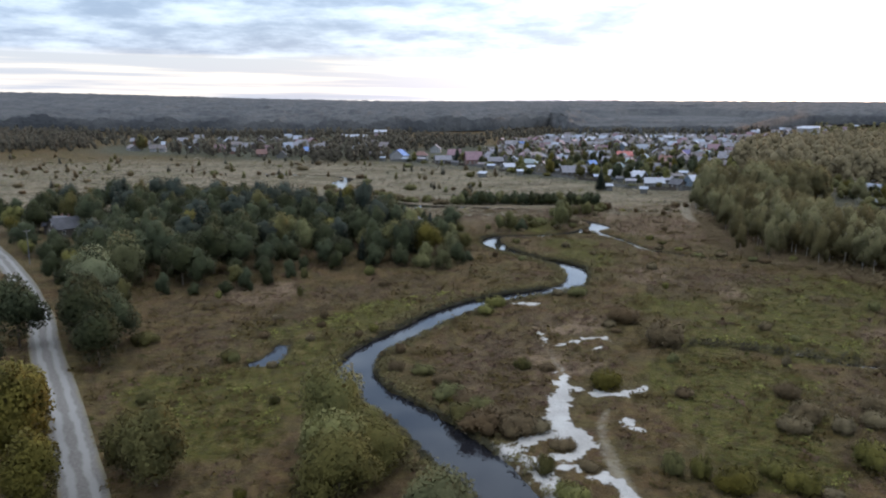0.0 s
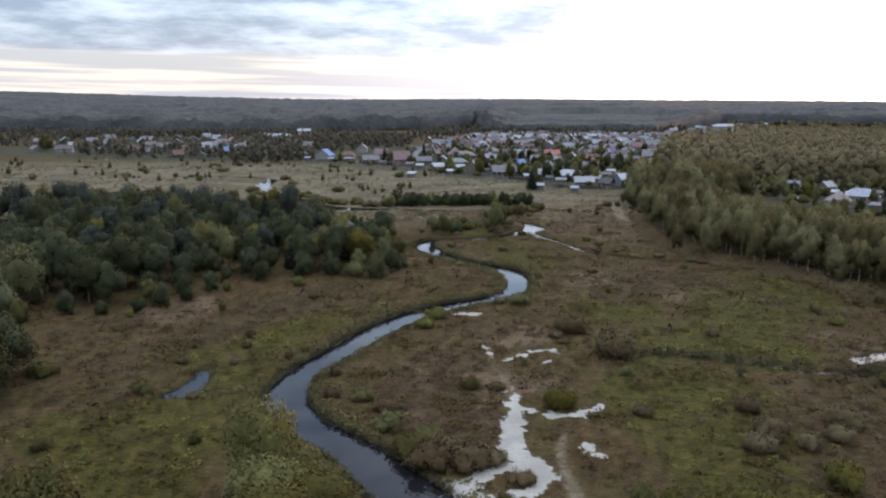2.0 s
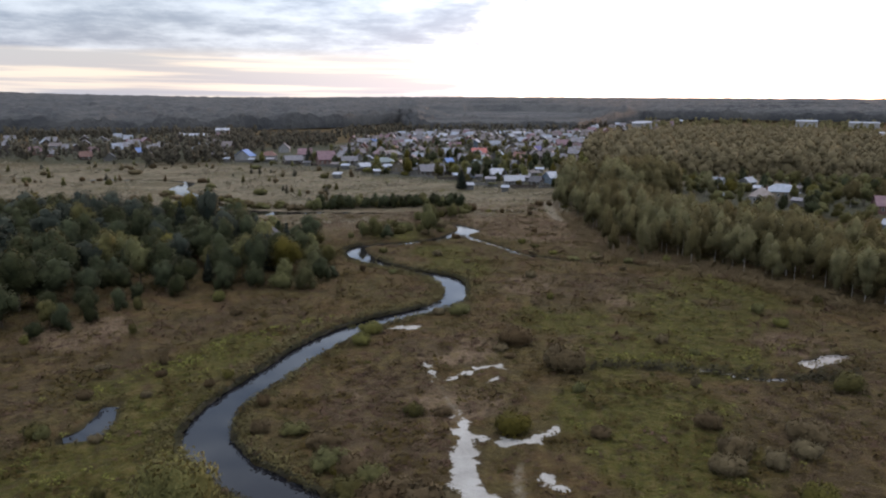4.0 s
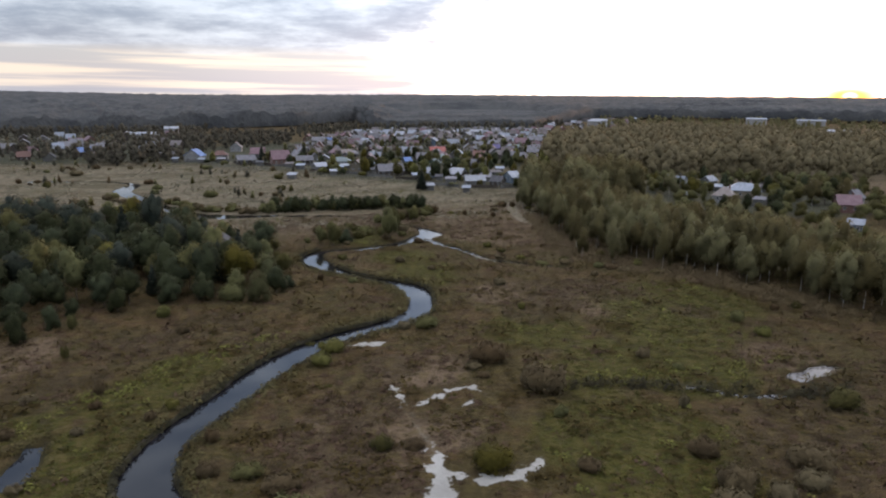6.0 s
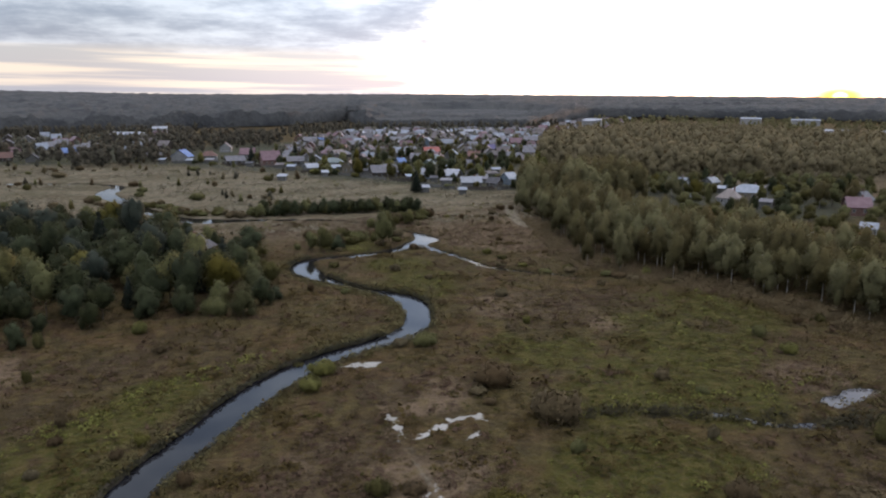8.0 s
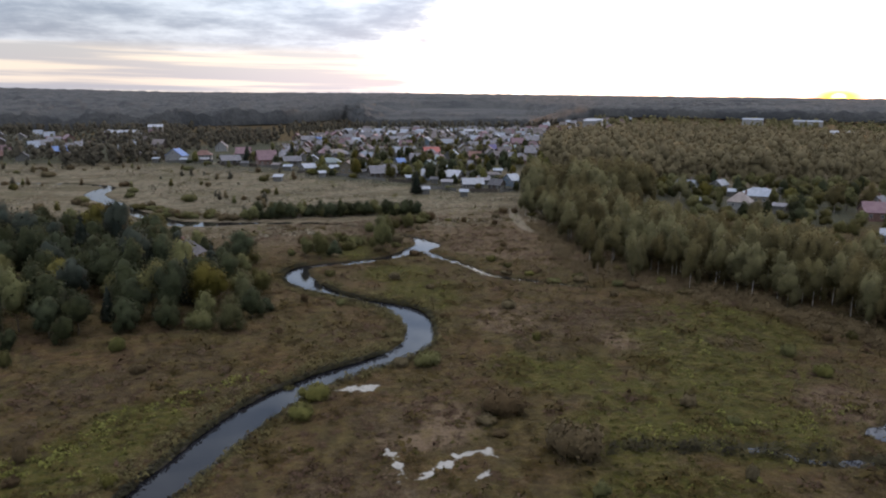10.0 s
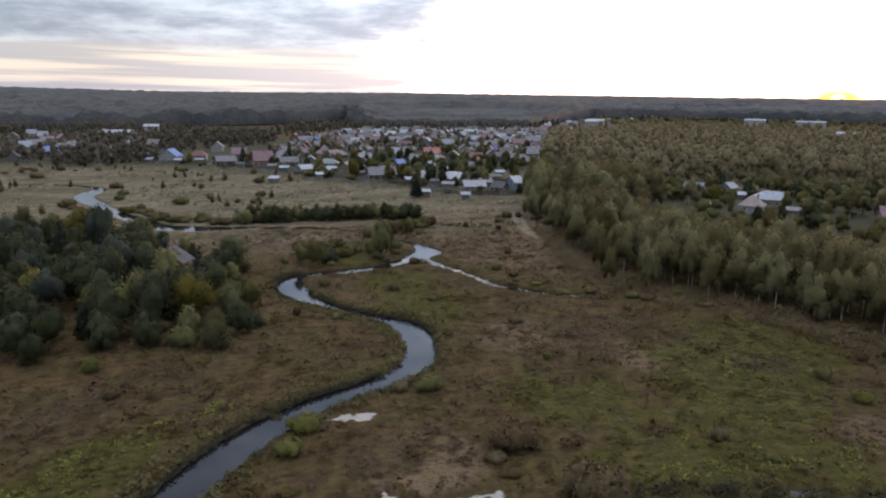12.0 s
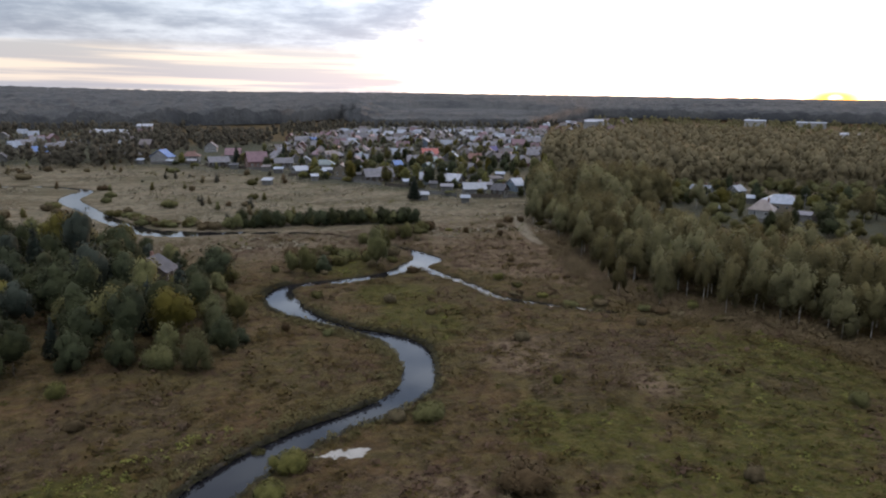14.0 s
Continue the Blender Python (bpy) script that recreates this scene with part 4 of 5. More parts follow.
tufts("yellow_herbs", scatter(60000, 7, lambda x, y: np.where(np.minimum(beside(x, y, YELLOW_EDGE), beside(x, y, WEST_EDGE)) < 0, 0.6, np.where(x < 12, 0.28, 0.25) * discs_at(x, y, LUSH) * np.clip(wave(x, y, 9, 21), 0, 1)) * bare(x, y)), 0.5, 0.6, "gold", 7, "bright yellow-green herbs in a long strip")
tufts("dark_reeds", scatter(90000, 8, lambda x, y: np.where(beside(x, y, DARK_EDGE) < 0, 0.8, 0.0) * np.where(banks(x, y) < 0.2, 0.0, 1.0)), 1.1, 0.7, "dark_sedge", 8, "dark brown reeds along the marsh pools")
tufts("plain_grass", scatter(34000, 9, lambda x, y: np.where(banks(x, y) > np.where(y > 235, 14.0, 4.0), np.clip(0.3 + 0.8 * wave(x, y, 40, 15), 0, 1) * step01(520, 400, y), 0), (-230, 240), (150, 500)), 0.6, 1.3, "straw_pale", 9, "dry tussocks of the wide plain", 7)
tufts("plain_scrub", scatter(9000, 10, lambda x, y: np.where(banks(x, y) > np.where(y > 235, 20.0, 5.0), np.clip(-0.1 + 0.9 * wave(x * 0.45, y * 1.5, 33, 16), 0, 1), 0), (-240, 235), (125, 520)), 1.2, 1.5, "olive", 10, "low dull scrub scattered over the plain", 8)

# brown scrub in front of the birches
random.seed(8)
FRONT_SCRUB = smooth_line([(118, 230, 4), (112, 212, 5), (107, 196, 6), (104, 182, 6), (106, 168, 6), (111, 157, 6), (116, 147, 5), (118, 134, 4), (120, 116, 4)], 2.0)
rng = np.random.RandomState(13)
pick = FRONT_SCRUB[rng.randint(0, len(FRONT_SCRUB), 800)]
tufts("brown_scrub", pick[:, :2] + rng.uniform(-1.1, 1.1, (800, 2)) * pick[:, 2:3], 1.5, 1.3, "scrub", 13, "low brown thicket along the foot of the birches", 90, 0.10)
tufts("brown_brush", scatter(16000, 41, lambda x, y: bare(x, y) * 0.55 * discs_at(x, y, BROWN_FIELD) * np.clip(0.6 + wave(x, y, 8, 42), 0, 1)), 0.9, 0.8, "heath", 42, "dense brown brush on the wet meadow", 30, 0.17)
tufts("meadow_herbs", scatter(26000, 43, lambda x, y: bare(x, y) * np.where(y < 175, 1.0, 0.35) * np.clip(0.35 + 0.6 * wave(x, y, 11, 44), 0, 1)), 0.75, 0.7, "reed", 44, "feathery tall herbs and sedge of the meadow", 18, 0.20)
# low scrub over the meadow and along the streams
random.seed(9)
scrub_places = [p for p in scatter(900, 6, lambda x, y: np.where((bare(x, y) > 0) & (banks(x, y) > 1.0), np.clip(0.10 + 0.25 * wave(x, y, 24, 13), 0, 0.4) + np.where(banks(x, y) < 4, 0.25, 0.0), 0)) if not in_poly(p[0], p[1], WOOD_WEST) and not in_poly(p[0], p[1], WOOD_EAST)][:170]
for a, b in scrub_places:
    planter.put(random.choice(bushes + green_bushes[:1] + gold_bushes[:1]), a, b, random.uniform(0.9, 2.1), random.uniform(0.8, 1.7), group="low scrub of the meadow")
for x0, y0, x1, y1, count, h in ((66, 240, 92, 252, 14, 2.6), (48, 230, 60, 226, 6, 2.4), (46, 217, 70, 224, 12, 2.2), (120, 262, 128, 240, 5, 2.0), (84, 181, 112, 152, 9, 1.2), (6, 312, 14, 290, 10, 2.0), (14, 289, 34, 275, 16, 2.2), (-14, 322, -6, 300, 5, 2.4)):
    for i in range(count):
        u = (i + random.random()) / count
        planter.put(random.choice(green_bushes + bushes), x0 + (x1 - x0) * u + random.uniform(-2.5, 2.5), y0 + (y1 - y0) * u + random.uniform(-3, 3), h * random.uniform(0.7, 1.25), random.uniform(1.5, 2.8), group="bushes along the stream")
for x0, y0, x1, y1, count in ((36, 274, 62, 272, 20), (62, 271, 90, 263, 20)):
    for i in range(count):
        u = (i + random.random()) / count
        h = random.uniform(0.34, 0.60)
        planter.put(random.choice(alders + ashes[1:]), x0 + (x1 - x0) * u, y0 + (y1 - y0) * u + random.uniform(-2, 2), h * 1.15, h * random.uniform(1.1, 1.7), group="alders along the stream", sink=1.1)
for i in range(60):
    a, b = random.uniform(-180, 60), random.uniform(285, 460)
    if banks(np.array([a]), np.array([b]))[0] > 3 and not in_poly(a, b, WOOD_WEST):
        h = random.uniform(1.0, 3.0)
        planter.put(random.choice(green_bushes + bushes), a, b, h, h * random.uniform(0.6, 1.3), group="bushes of the dry plain")


for i in range(170):
    a, b = random.uniform(-230, 70), random.uniform(275, 500)
    if banks(np.array([a]), np.array([b]))[0] > 2 and not in_poly(a, b, WOOD_WEST) and wave(a, b, 90, 17) > -0.35:
        h = random.uniform(0.5, 1.35)
        planter.put(random.choice(saplings), a, b, h, h * random.uniform(1.1, 2.0), group="young trees of the dry plain")


# ---- far woods, as stuff ----
def wood_mesh(name, places, heights, mat, seed, label, lobes=4, slim=0.25, leaves=60):
    """Many trees in one mesh: ragged lobes with leaf clumps over them."""
    rng = np.random.RandomState(seed)
    v, f, nrm, base = [], [], [], 0
    for (a, b), h in zip(places, heights):
        z = spot(a, b)
        c = np.array([(a + rng.uniform(-0.12, 0.12) * h, b + rng.uniform(-0.12, 0.12) * h, z + h * (0.14 + 0.72 * (i + 0.5) / lobes)) for i in range(lobes)])
        r = np.array([(w, w, h * 0.22) for w in h * slim * (1.0 - 0.3 * np.arange(lobes) / lobes) * rng.uniform(0.8, 1.25, lobes)])
        for i in range(lobes):
            v.append(c[i] + ICO1[0] * rng.uniform(0.50, 0.92, (12, 1)) * r[i])
            nrm.append(unit(ICO1[0] * 0.6 + (0, 0, 0.5)))
            f.append(ICO1[1] + base)
            base += 12
        pick = rng.randint(0, lobes, leaves)
        d = unit(rng.normal(size=(leaves, 3)) + (0, 0, 0.3))
        corners, soft = leaf_fans(c[pick] + d * r[pick] * rng.uniform(0.8, 1.15, (leaves, 1)), unit(d + (0, 0, 0.4)), 0.048 * h, rng)
        v.append(corners)
        nrm.append(soft)
        f.append(np.arange(leaves * 3).reshape(-1, 3) + base)
        base += leaves * 3
    me = mesh(name, np.concatenate(v), np.concatenate(f), M[mat])
    me.normals_split_custom_set_from_vertices(np.concatenate(nrm).tolist())
    return tagged(new(name, me), label, "trees", kind="stuff")


random.seed(12)
BACK_WOOD = [(190, 300), (204, 326), (212, 330), (238, 312), (263, 305), (345, 262), (577, 455), (553, 525), (550, 697), (438, 661), (300, 545), (214, 396), (196, 340)]
places = spread_in(BACK_WOOD, 8.6, 4)
wood_mesh("mixed_wood", places, [random.uniform(8, 17) for p in places], "autumn", 5, "olive and brown autumn wood behind the village", 5, 0.23, 70)
dark = []
for poly, gap, seed in (([(-270, 560), (-215, 580), (-262, 710), (-390, 800), (-420, 640)], 10, 5), ([(-30, 440), (16, 470), (27, 500), (0, 520), (-30, 490)], 8, 6), ([(-30, 560), (30, 575), (40, 640), (-30, 640)], 11, 7), ([(116, 700), (226, 800), (420, 790), (560, 960), (360, 1000), (160, 860)], 13, 8), ([(60, 620), (110, 660), (116, 700), (40, 720)], 11, 9), ([(-200, 690), (30, 750), (60, 830), (-220, 800)], 12, 10), ([(28, 520), (60, 570), (104, 600), (112, 690), (30, 730), (-25, 640), (22, 590)], 12.5, 11), ([(-150, 530), (-90, 490), (-20, 485), (-40, 520), (-120, 560)], 15, 12), ([(-420, 540), (-330, 500), (-250, 530), (-190, 560), (-230, 640), (-400, 660)], 15, 13), ([(-200, 620), (-160, 700), (-240, 840), (-420, 860), (-380, 700)], 17, 14)):
    dark += spread_in(poly, gap, seed)
wood_mesh("dark_wood", dark, [random.uniform(7, 12) for p in dark], "hazel", 6, "dark trees round and behind the village", 4, 0.25, 44)
far_open = [(random.uniform(420, 1300), random.uniform(620, 1300)) for i in range(900)]
far_open = [p for p in far_open if 33 < math.degrees(math.atan2(p[0], p[1])) < 60 and math.hypot(*p) < 1500 and not in_poly(p[0], p[1], BACK_WOOD)]
wood_mesh("scattered_wood", far_open, [random.uniform(7, 12) for p in far_open], "birch", 7, "scattered trees round far buildings", 3, 0.36, 36)


def far_canopy():
    """The forest towards the horizon: the tops of the trees as one rough sheet, open where fields lie."""
    az = np.concatenate([np.arange(-180, -45, 3.0), np.arange(-45, 72, 0.28), np.arange(72, 180.1, 3.0)])
    first = np.interp(az, [-180, -40, -25, -7, -1, 10, 14.5, 15.6, 28, 33, 40, 60, 90, 180], [1200, 900, 1010, 840, 870, 980, 1150, 900, 960, 1420, 1480, 1420, 1000, 1200])
    u = np.linspace(0, 1, 120) ** 1.5
    a, k = np.meshgrid(np.radians(az), u)
    d = first[None, :] * (4760 / first[None, :]) ** k
    x, y = d * np.sin(a), d * np.cos(a)
    rng = np.random.RandomState(3)
    top = 11.5 + 3.0 * wave(x, y, 60, 21) + 2.0 * wave(x, y, 23, 22) + rng.uniform(-2.2, 2.2, x.shape)
    for fx, fy, r in ((600, 1560, 130), (760, 1700, 150), (500, 1480, 90), (1325, 1690, 90), (1500, 1600, 120), (1250, 1500, 100), (-300, 1700, 130), (900, 2300, 200), (1900, 2000, 250)):
        top = np.where(np.hypot((x - fx), (y - fy)) < r, -4.0, top)
    side = a + radians(1.1) * wave(x, y, 150, 23)
    east = (side > radians(16)) & (side < radians(30))
    top = np.where(east & (d < 1130), top * 0.6, top)
    open_land = step01(15.5, 18.5, np.degrees(side)) * step01(31, 28.5, np.degrees(side)) * step01(1110, 1190, d) * step01(1850, 1760, d)
    top = top * (1 - open_land) - 4.0 * open_land
    top = np.where(k <= 0.0, -3.0, top)
    z = rise(x, y) + top
    i = sheet_faces(len(az), len(u))
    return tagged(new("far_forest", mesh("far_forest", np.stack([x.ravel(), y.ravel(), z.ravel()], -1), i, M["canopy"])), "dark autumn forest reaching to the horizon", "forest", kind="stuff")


far_canopy()


# ---- the village ----
def roofing(name, a, b, rough=0.5):
    def build(k, place):
        f = k.math("ADD", k.noise(place, 0.7), k.math("MULTIPLY", k.math("SUBTRACT", k.noise(place, 9.0, 2.0), 0.5), 0.4))
        own = k("ShaderNodeObjectInfo").outputs["Random"]
        c = k.mix(k.ramp(f, 0.35, 0.70), rgb(*a), rgb(*b))
        c = k("ShaderNodeHueSaturation", {"Value": k.ramp(own, 0, 1, 0.8, 1.15), "Color": c}).outputs[0]
        seams = k("ShaderNodeTexWave", {"Vector": k("ShaderNodeTexCoord").outputs["Object"], "Scale": 1.6, "Distortion": 0.2}).outputs[1]
        return {"Base Color": c, "Roughness": rough, "Specular IOR Level": 0.4, "Normal": k("ShaderNodeBump", {"Strength": 0.35, "Distance": 0.05, "Height": seams}).outputs[0]}
    return material(name, build)


ROOF = {
    "blue": roofing("blue_metal_roof", (0.060, 0.110, 0.259), (0.089, 0.156, 0.312)), "rust": roofing("rusty_roof", (0.103, 0.050, 0.040), (0.142, 0.071, 0.059), 0.7), "grey": roofing("grey_slate_roof", (0.108, 0.104, 0.116), (0.165, 0.161, 0.178), 0.75),
    "mauve": roofing("maroon_metal_roof", (0.096, 0.048, 0.061), (0.140, 0.078, 0.092)), "white": roofing("zinc_sheet_roof", (0.190, 0.206, 0.238), (0.272, 0.284, 0.322), 0.4), "pale": roofing("pale_zinc_roof", (0.145, 0.170, 0.209), (0.213, 0.237, 0.285), 0.45),
    "sage": roofing("sage_metal_roof", (0.108, 0.146, 0.147), (0.160, 0.193, 0.197)), "beige": roofing("sandy_roof", (0.150, 0.125, 0.116), (0.200, 0.171, 0.161), 0.7), "red": roofing("red_metal_roof", (0.218, 0.049, 0.040), (0.267, 0.077, 0.064)),
    "dark": roofing("tar_paper_roof", (0.046, 0.046, 0.052), (0.077, 0.075, 0.083), 0.85), "violet": roofing("violet_metal_roof", (0.078, 0.065, 0.172), (0.109, 0.093, 0.214)), "brown": roofing("brown_slate_roof", (0.090, 0.076, 0.076), (0.136, 0.117, 0.119), 0.75),
}
WALL = {
    "logs": plain("weathered_log_wall", (0.043, 0.033, 0.027), (0.075, 0.060, 0.048), 0.85), "white": plain("whitewashed_wall", (0.203, 0.201, 0.199), (0.281, 0.279, 0.277), 0.8), "yellow": plain("ochre_plank_wall", (0.149, 0.125, 0.092), (0.207, 0.173, 0.130), 0.8),
    "green": plain("green_plank_wall", (0.063, 0.092, 0.068), (0.093, 0.126, 0.093), 0.8), "blue": plain("blue_plank_wall", (0.106, 0.144, 0.188), (0.149, 0.192, 0.240), 0.8), "brick": plain("brick_wall", (0.132, 0.070, 0.056), (0.184, 0.107, 0.088), 0.85),
    "grey": plain("grey_plank_wall", (0.095, 0.090, 0.085), (0.148, 0.144, 0.134), 0.85), "frame": plain("white_window_frame", (0.370, 0.366, 0.356), (0.442, 0.438, 0.428), 0.6),
}
M["glass"] = plain("dark_window_glass", (0.02, 0.024, 0.03), (0.035, 0.04, 0.05), 0.08)


def box(v, f, x0, x1, y0, y1, z0, z1):
    k = len(v)
    v += [(x, y, z) for z in (z0, z1) for x, y in ((x0, y0), (x1, y0), (x1, y1), (x0, y1))]
    f += [[k + i for i in q] for q in ((0, 3, 2, 1), (4, 5, 6, 7), (0, 1, 5, 4), (1, 2, 6, 5), (2, 3, 7, 6), (3, 0, 4, 7))]


def box_mesh(name, x0, x1, y0, y1, z0, z1, mat):
    v, f = [], []
    box(v, f, x0, x1, y0, y1, z0, z1)
    return mesh(name, v, f, mat, False)


def roof_mesh(w, d, h, up, kind, mat, over=0.45, thick=0.14):
    """Gable roof with its ridge along x, hip roof, or a lean-to that falls towards -y. Real sheets with thickness and eaves."""
    a, b = w / 2 + over, d / 2 + over
    drop = up * over / (d / 2)
    v, f = [], []

    def slab(q):
        k, m = len(v), len(q)
        v.extend(q)
        v.extend([(x, y, z + thick) for x, y, z in q])
        f.append([k + i for i in range(m)][::-1])
        f.append([k + m + i for i in range(m)])
        f.extend([[k + i, k + (i + 1) % m, k + m + (i + 1) % m, k + m + i] for i in range(m)])

    if kind == "gable":
        slab([(-a, -b, h - drop), (a, -b, h - drop), (a, 0, h + up), (-a, 0, h + up)])
        slab([(a, b, h - drop), (-a, b, h - drop), (-a, 0, h + up), (a, 0, h + up)])
    elif kind == "hip":
        r = max(0.3, (w - d * 0.9) / 2)
        slab([(-a, -b, h - drop), (a, -b, h - drop), (r, 0, h + up), (-r, 0, h + up)])
        slab([(a, b, h - drop), (-a, b, h - drop), (-r, 0, h + up), (r, 0, h + up)])
        slab([(a, -b, h - drop), (a, b, h - drop), (r, 0, h + up)])
        slab([(-a, b, h - drop), (-a, -b, h - drop), (-r, 0, h + up)])
    else:
        slab([(-a, -b, h - 0.1), (a, -b, h - 0.1), (a, b, h + up), (-a, b, h + up)])
    return mesh("roof", v, f, mat, False)


def wall_mesh(w, d, h, up, kind, mat):
    a, b = w / 2, d / 2
    v, f = [], []
    box(v, f, -a, a, -b, b, -0.6, h)
    if kind == "gable":
        k = len(v)
        v += [(s * a, y, z) for s in (-1, 1) for y, z in ((-b, h), (b, h), (0, h + up))]
        f += [[k, k + 2, k + 1], [k + 3, k + 4, k + 5]]
    elif kind == "lean":
        k = len(v)
        v += [(s * a, y, z) for s in (-1, 1) for y, z in ((-b, h), (b, h), (b, h + up))]
        f += [[k, k + 2, k + 1], [k + 3, k + 4, k + 5], [k + 1, k + 2, k + 5, k + 4]]
    return mesh("wall", v, f, mat, False)


def house(label, w, d, h, up, kind, roof, wall, windows=3, chimney=True, name="house", category="house", side=2, door=True):
    """A house with its foot at the origin and its long front towards -y."""
    e = new(name)
    part("wall", wall_mesh(w, d, h, up, kind, WALL[wall]), e)
    part("roof", roof_mesh(w, d, h, up, kind, ROOF[roof]), e)

    def window(x, y, z, along, wide=0.9, high=1.2):
        if along:
            s = part("window", box_mesh("window", x - wide / 2, x + wide / 2, y - 0.06, y + 0.02, z - high / 2, z + high / 2, WALL["frame"]), e)
            part("pane", box_mesh("pane", x - wide / 2 + 0.14, x + wide / 2 - 0.14, y - 0.075, y - 0.055, z - high / 2 + 0.14, z + high / 2 - 0.14, M["glass"]), s)
        else:
            g = 1 if x > 0 else -1
            s = part("window", box_mesh("window", min(x - 0.02 * g, x + 0.06 * g), max(x - 0.02 * g, x + 0.06 * g), y - wide / 2, y + wide / 2, z - high / 2, z + high / 2, WALL["frame"]), e)
            part("pane", box_mesh("pane", min(x + 0.055 * g, x + 0.075 * g), max(x + 0.055 * g, x + 0.075 * g), y - wide / 2 + 0.14, y + wide / 2 - 0.14, z - high / 2 + 0.14, z + high / 2 - 0.14, M["glass"]), s)

    for i in range(windows):
        window(w * ((i + 0.5) / windows - 0.5) * 0.92, -d / 2, min(h * 0.58, 1.7), True)
    for i in range(side):
        y = d * ((i + 0.5) / side - 0.5) * 0.9
        for x in (-w / 2, w / 2):
            window(x, y, min(h * 0.58, 1.7), False)
    if kind == "gable" and up > 1.7 and side:
        for x in (-w / 2, w / 2):
            window(x, 0.0, h + up * 0.38, False, 0.7, 0.8)
    if door and windows:
        part("door", box_mesh("door", w / 2 - 1.15, w / 2 - 0.3, -d / 2 - 0.05, -d / 2 + 0.02, 0.05, 2.05, WALL["grey"]), e)
    if chimney:
        part("chimney", box_mesh("chimney", w * 0.18, w * 0.18 + 0.55, 0.3, 0.85, h + up * 0.5, h + up + 0.8, WALL["brick"]), e)
    return tagged(e, label, category, "village houses")


def facing(x, y, off=0.0):
    """The turn that shows the front of a house to the river meadow, plus off degrees."""
    return -math.degrees(math.atan2(x - 14, y - 50)) + off


def settle(e, x, y, turn):
    e.matrix_basis = pose(x, y, spot(x, y), 0, 0, turn)
    return e


# place, width, depth, wall height, roof rise, roof form, roof, wall, turn, words
FRONT = [
    (24, 474, 9, 12, 3.6, 4.2, "gable", "blue", "white", 62, "white house with a bright blue steep roof"), (39, 484, 11, 8, 3.0, 2.6, "hip", "rust", "white", -10, "white house with a rusty red roof"),
    (55, 548, 8, 9, 3.2, 3.6, "gable", "grey", "white", 80, "house with a white gable and grey roof"), (50, 447, 12, 8, 2.8, 2.8, "gable", "grey", "logs", 8, "dark log house with a grey roof"),
    (62, 488, 10, 8, 3.2, 3.8, "gable", "mauve", "grey", -8, "house with a maroon metal roof"), (68, 440, 12, 10, 3.6, 5.2, "gable", "mauve", "brick", 12, "large house with a steep maroon roof"),
    (81, 436, 11, 8, 2.8, 2.6, "gable", "grey", "logs", 5, "low log house with a grey slate roof"),
]
FRONT_EAST = [
    (82, 399, 8, 6, 2.6, 2.0, "gable", "white", "grey", 30, "yard building roofed with pale zinc sheets"), (98, 419, 13, 9, 3.2, 2.4, "hip", "sage", "white", -6, "white house with a sage green hip roof"),
    (100, 390, 8, 8, 3.6, 2.8, "gable", "beige", "yellow", 75, "sandy coloured house with a beige roof"), (110, 366, 15, 9, 2.8, 3.4, "gable", "grey", "logs", 14, "long dark house with a wide grey roof"),
    (136, 417, 5, 6, 2.6, 2.2, "gable", "blue", "grey", 20, "small house with a vivid blue roof"), (126, 355, 7, 6, 2.5, 2.4, "gable", "white", "blue", -35, "pale blue shed with a zinc roof"),
    (146, 399, 6, 6, 2.7, 2.4, "gable", "sage", "green", 65, "small green house with a sage roof"),
]
FRONT_FAR = [
    (162, 429, 9, 8, 2.8, 2.6, "hip", "sage", "white", 0, "house with a grey-green hip roof"), (178, 479, 12, 8, 3.0, 3.2, "gable", "red", "white", 12, "house with a bright red metal roof"),
    (136, 341, 7, 8.5, 3.0, 3.0, "gable", "white", "logs", -24, "dark log house with a pale zinc roof"), (163, 391, 12, 8, 2.8, 2.6, "gable", "grey", "logs", -30, "long log house with a grey roof"),
    (135, 319, 10.5, 7, 2.4, 2.4, "gable", "white", "grey", 10, "long low house with a weathered pale roof"), (144, 314, 6.5, 6, 2.4, 2.4, "gable", "dark", "logs", -28, "dark wooden shed with a tar paper roof"),
    (156, 324, 6, 7.5, 2.8, 2.8, "gable", "white", "blue", 40, "house with a shining zinc gable roof"), (202, 551, 7, 8, 5.6, 2.6, "gable", "pale", "blue", 70, "tall pale blue house of two storeys"),
]
FRONT_MORE = [
    (134, 604, 9, 8, 3.0, 3.2, "gable", "blue", "white", 0, "far house with a blue roof"), (230, 497, 6, 7, 3.0, 3.0, "gable", "violet", "white", 15, "house with a violet metal roof"),
    (-40, 530, 11, 8, 3.0, 3.0, "gable", "blue", "logs", 5, "house with a dull blue roof"), (-24, 547, 9, 9, 3.2, 3.6, "gable", "white", "white", 70, "white house with a pale gable roof"),
    (219, 286, 9, 7, 2.8, 2.4, "gable", "pale", "white", -25, "house with a pale roof behind birches"), (223, 250, 15, 10, 3.2, 3.0, "hip", "pale", "yellow", 6, "wide house with a blue-grey hip roof"),
    (205, 241, 9, 8, 3.0, 3.4, "hip", "beige", "white", -10, "pale house with a sandy hip roof"), (235, 284, 7, 6, 2.6, 2.2, "gable", "white", "grey", 60, "small house with a zinc roof"),
]
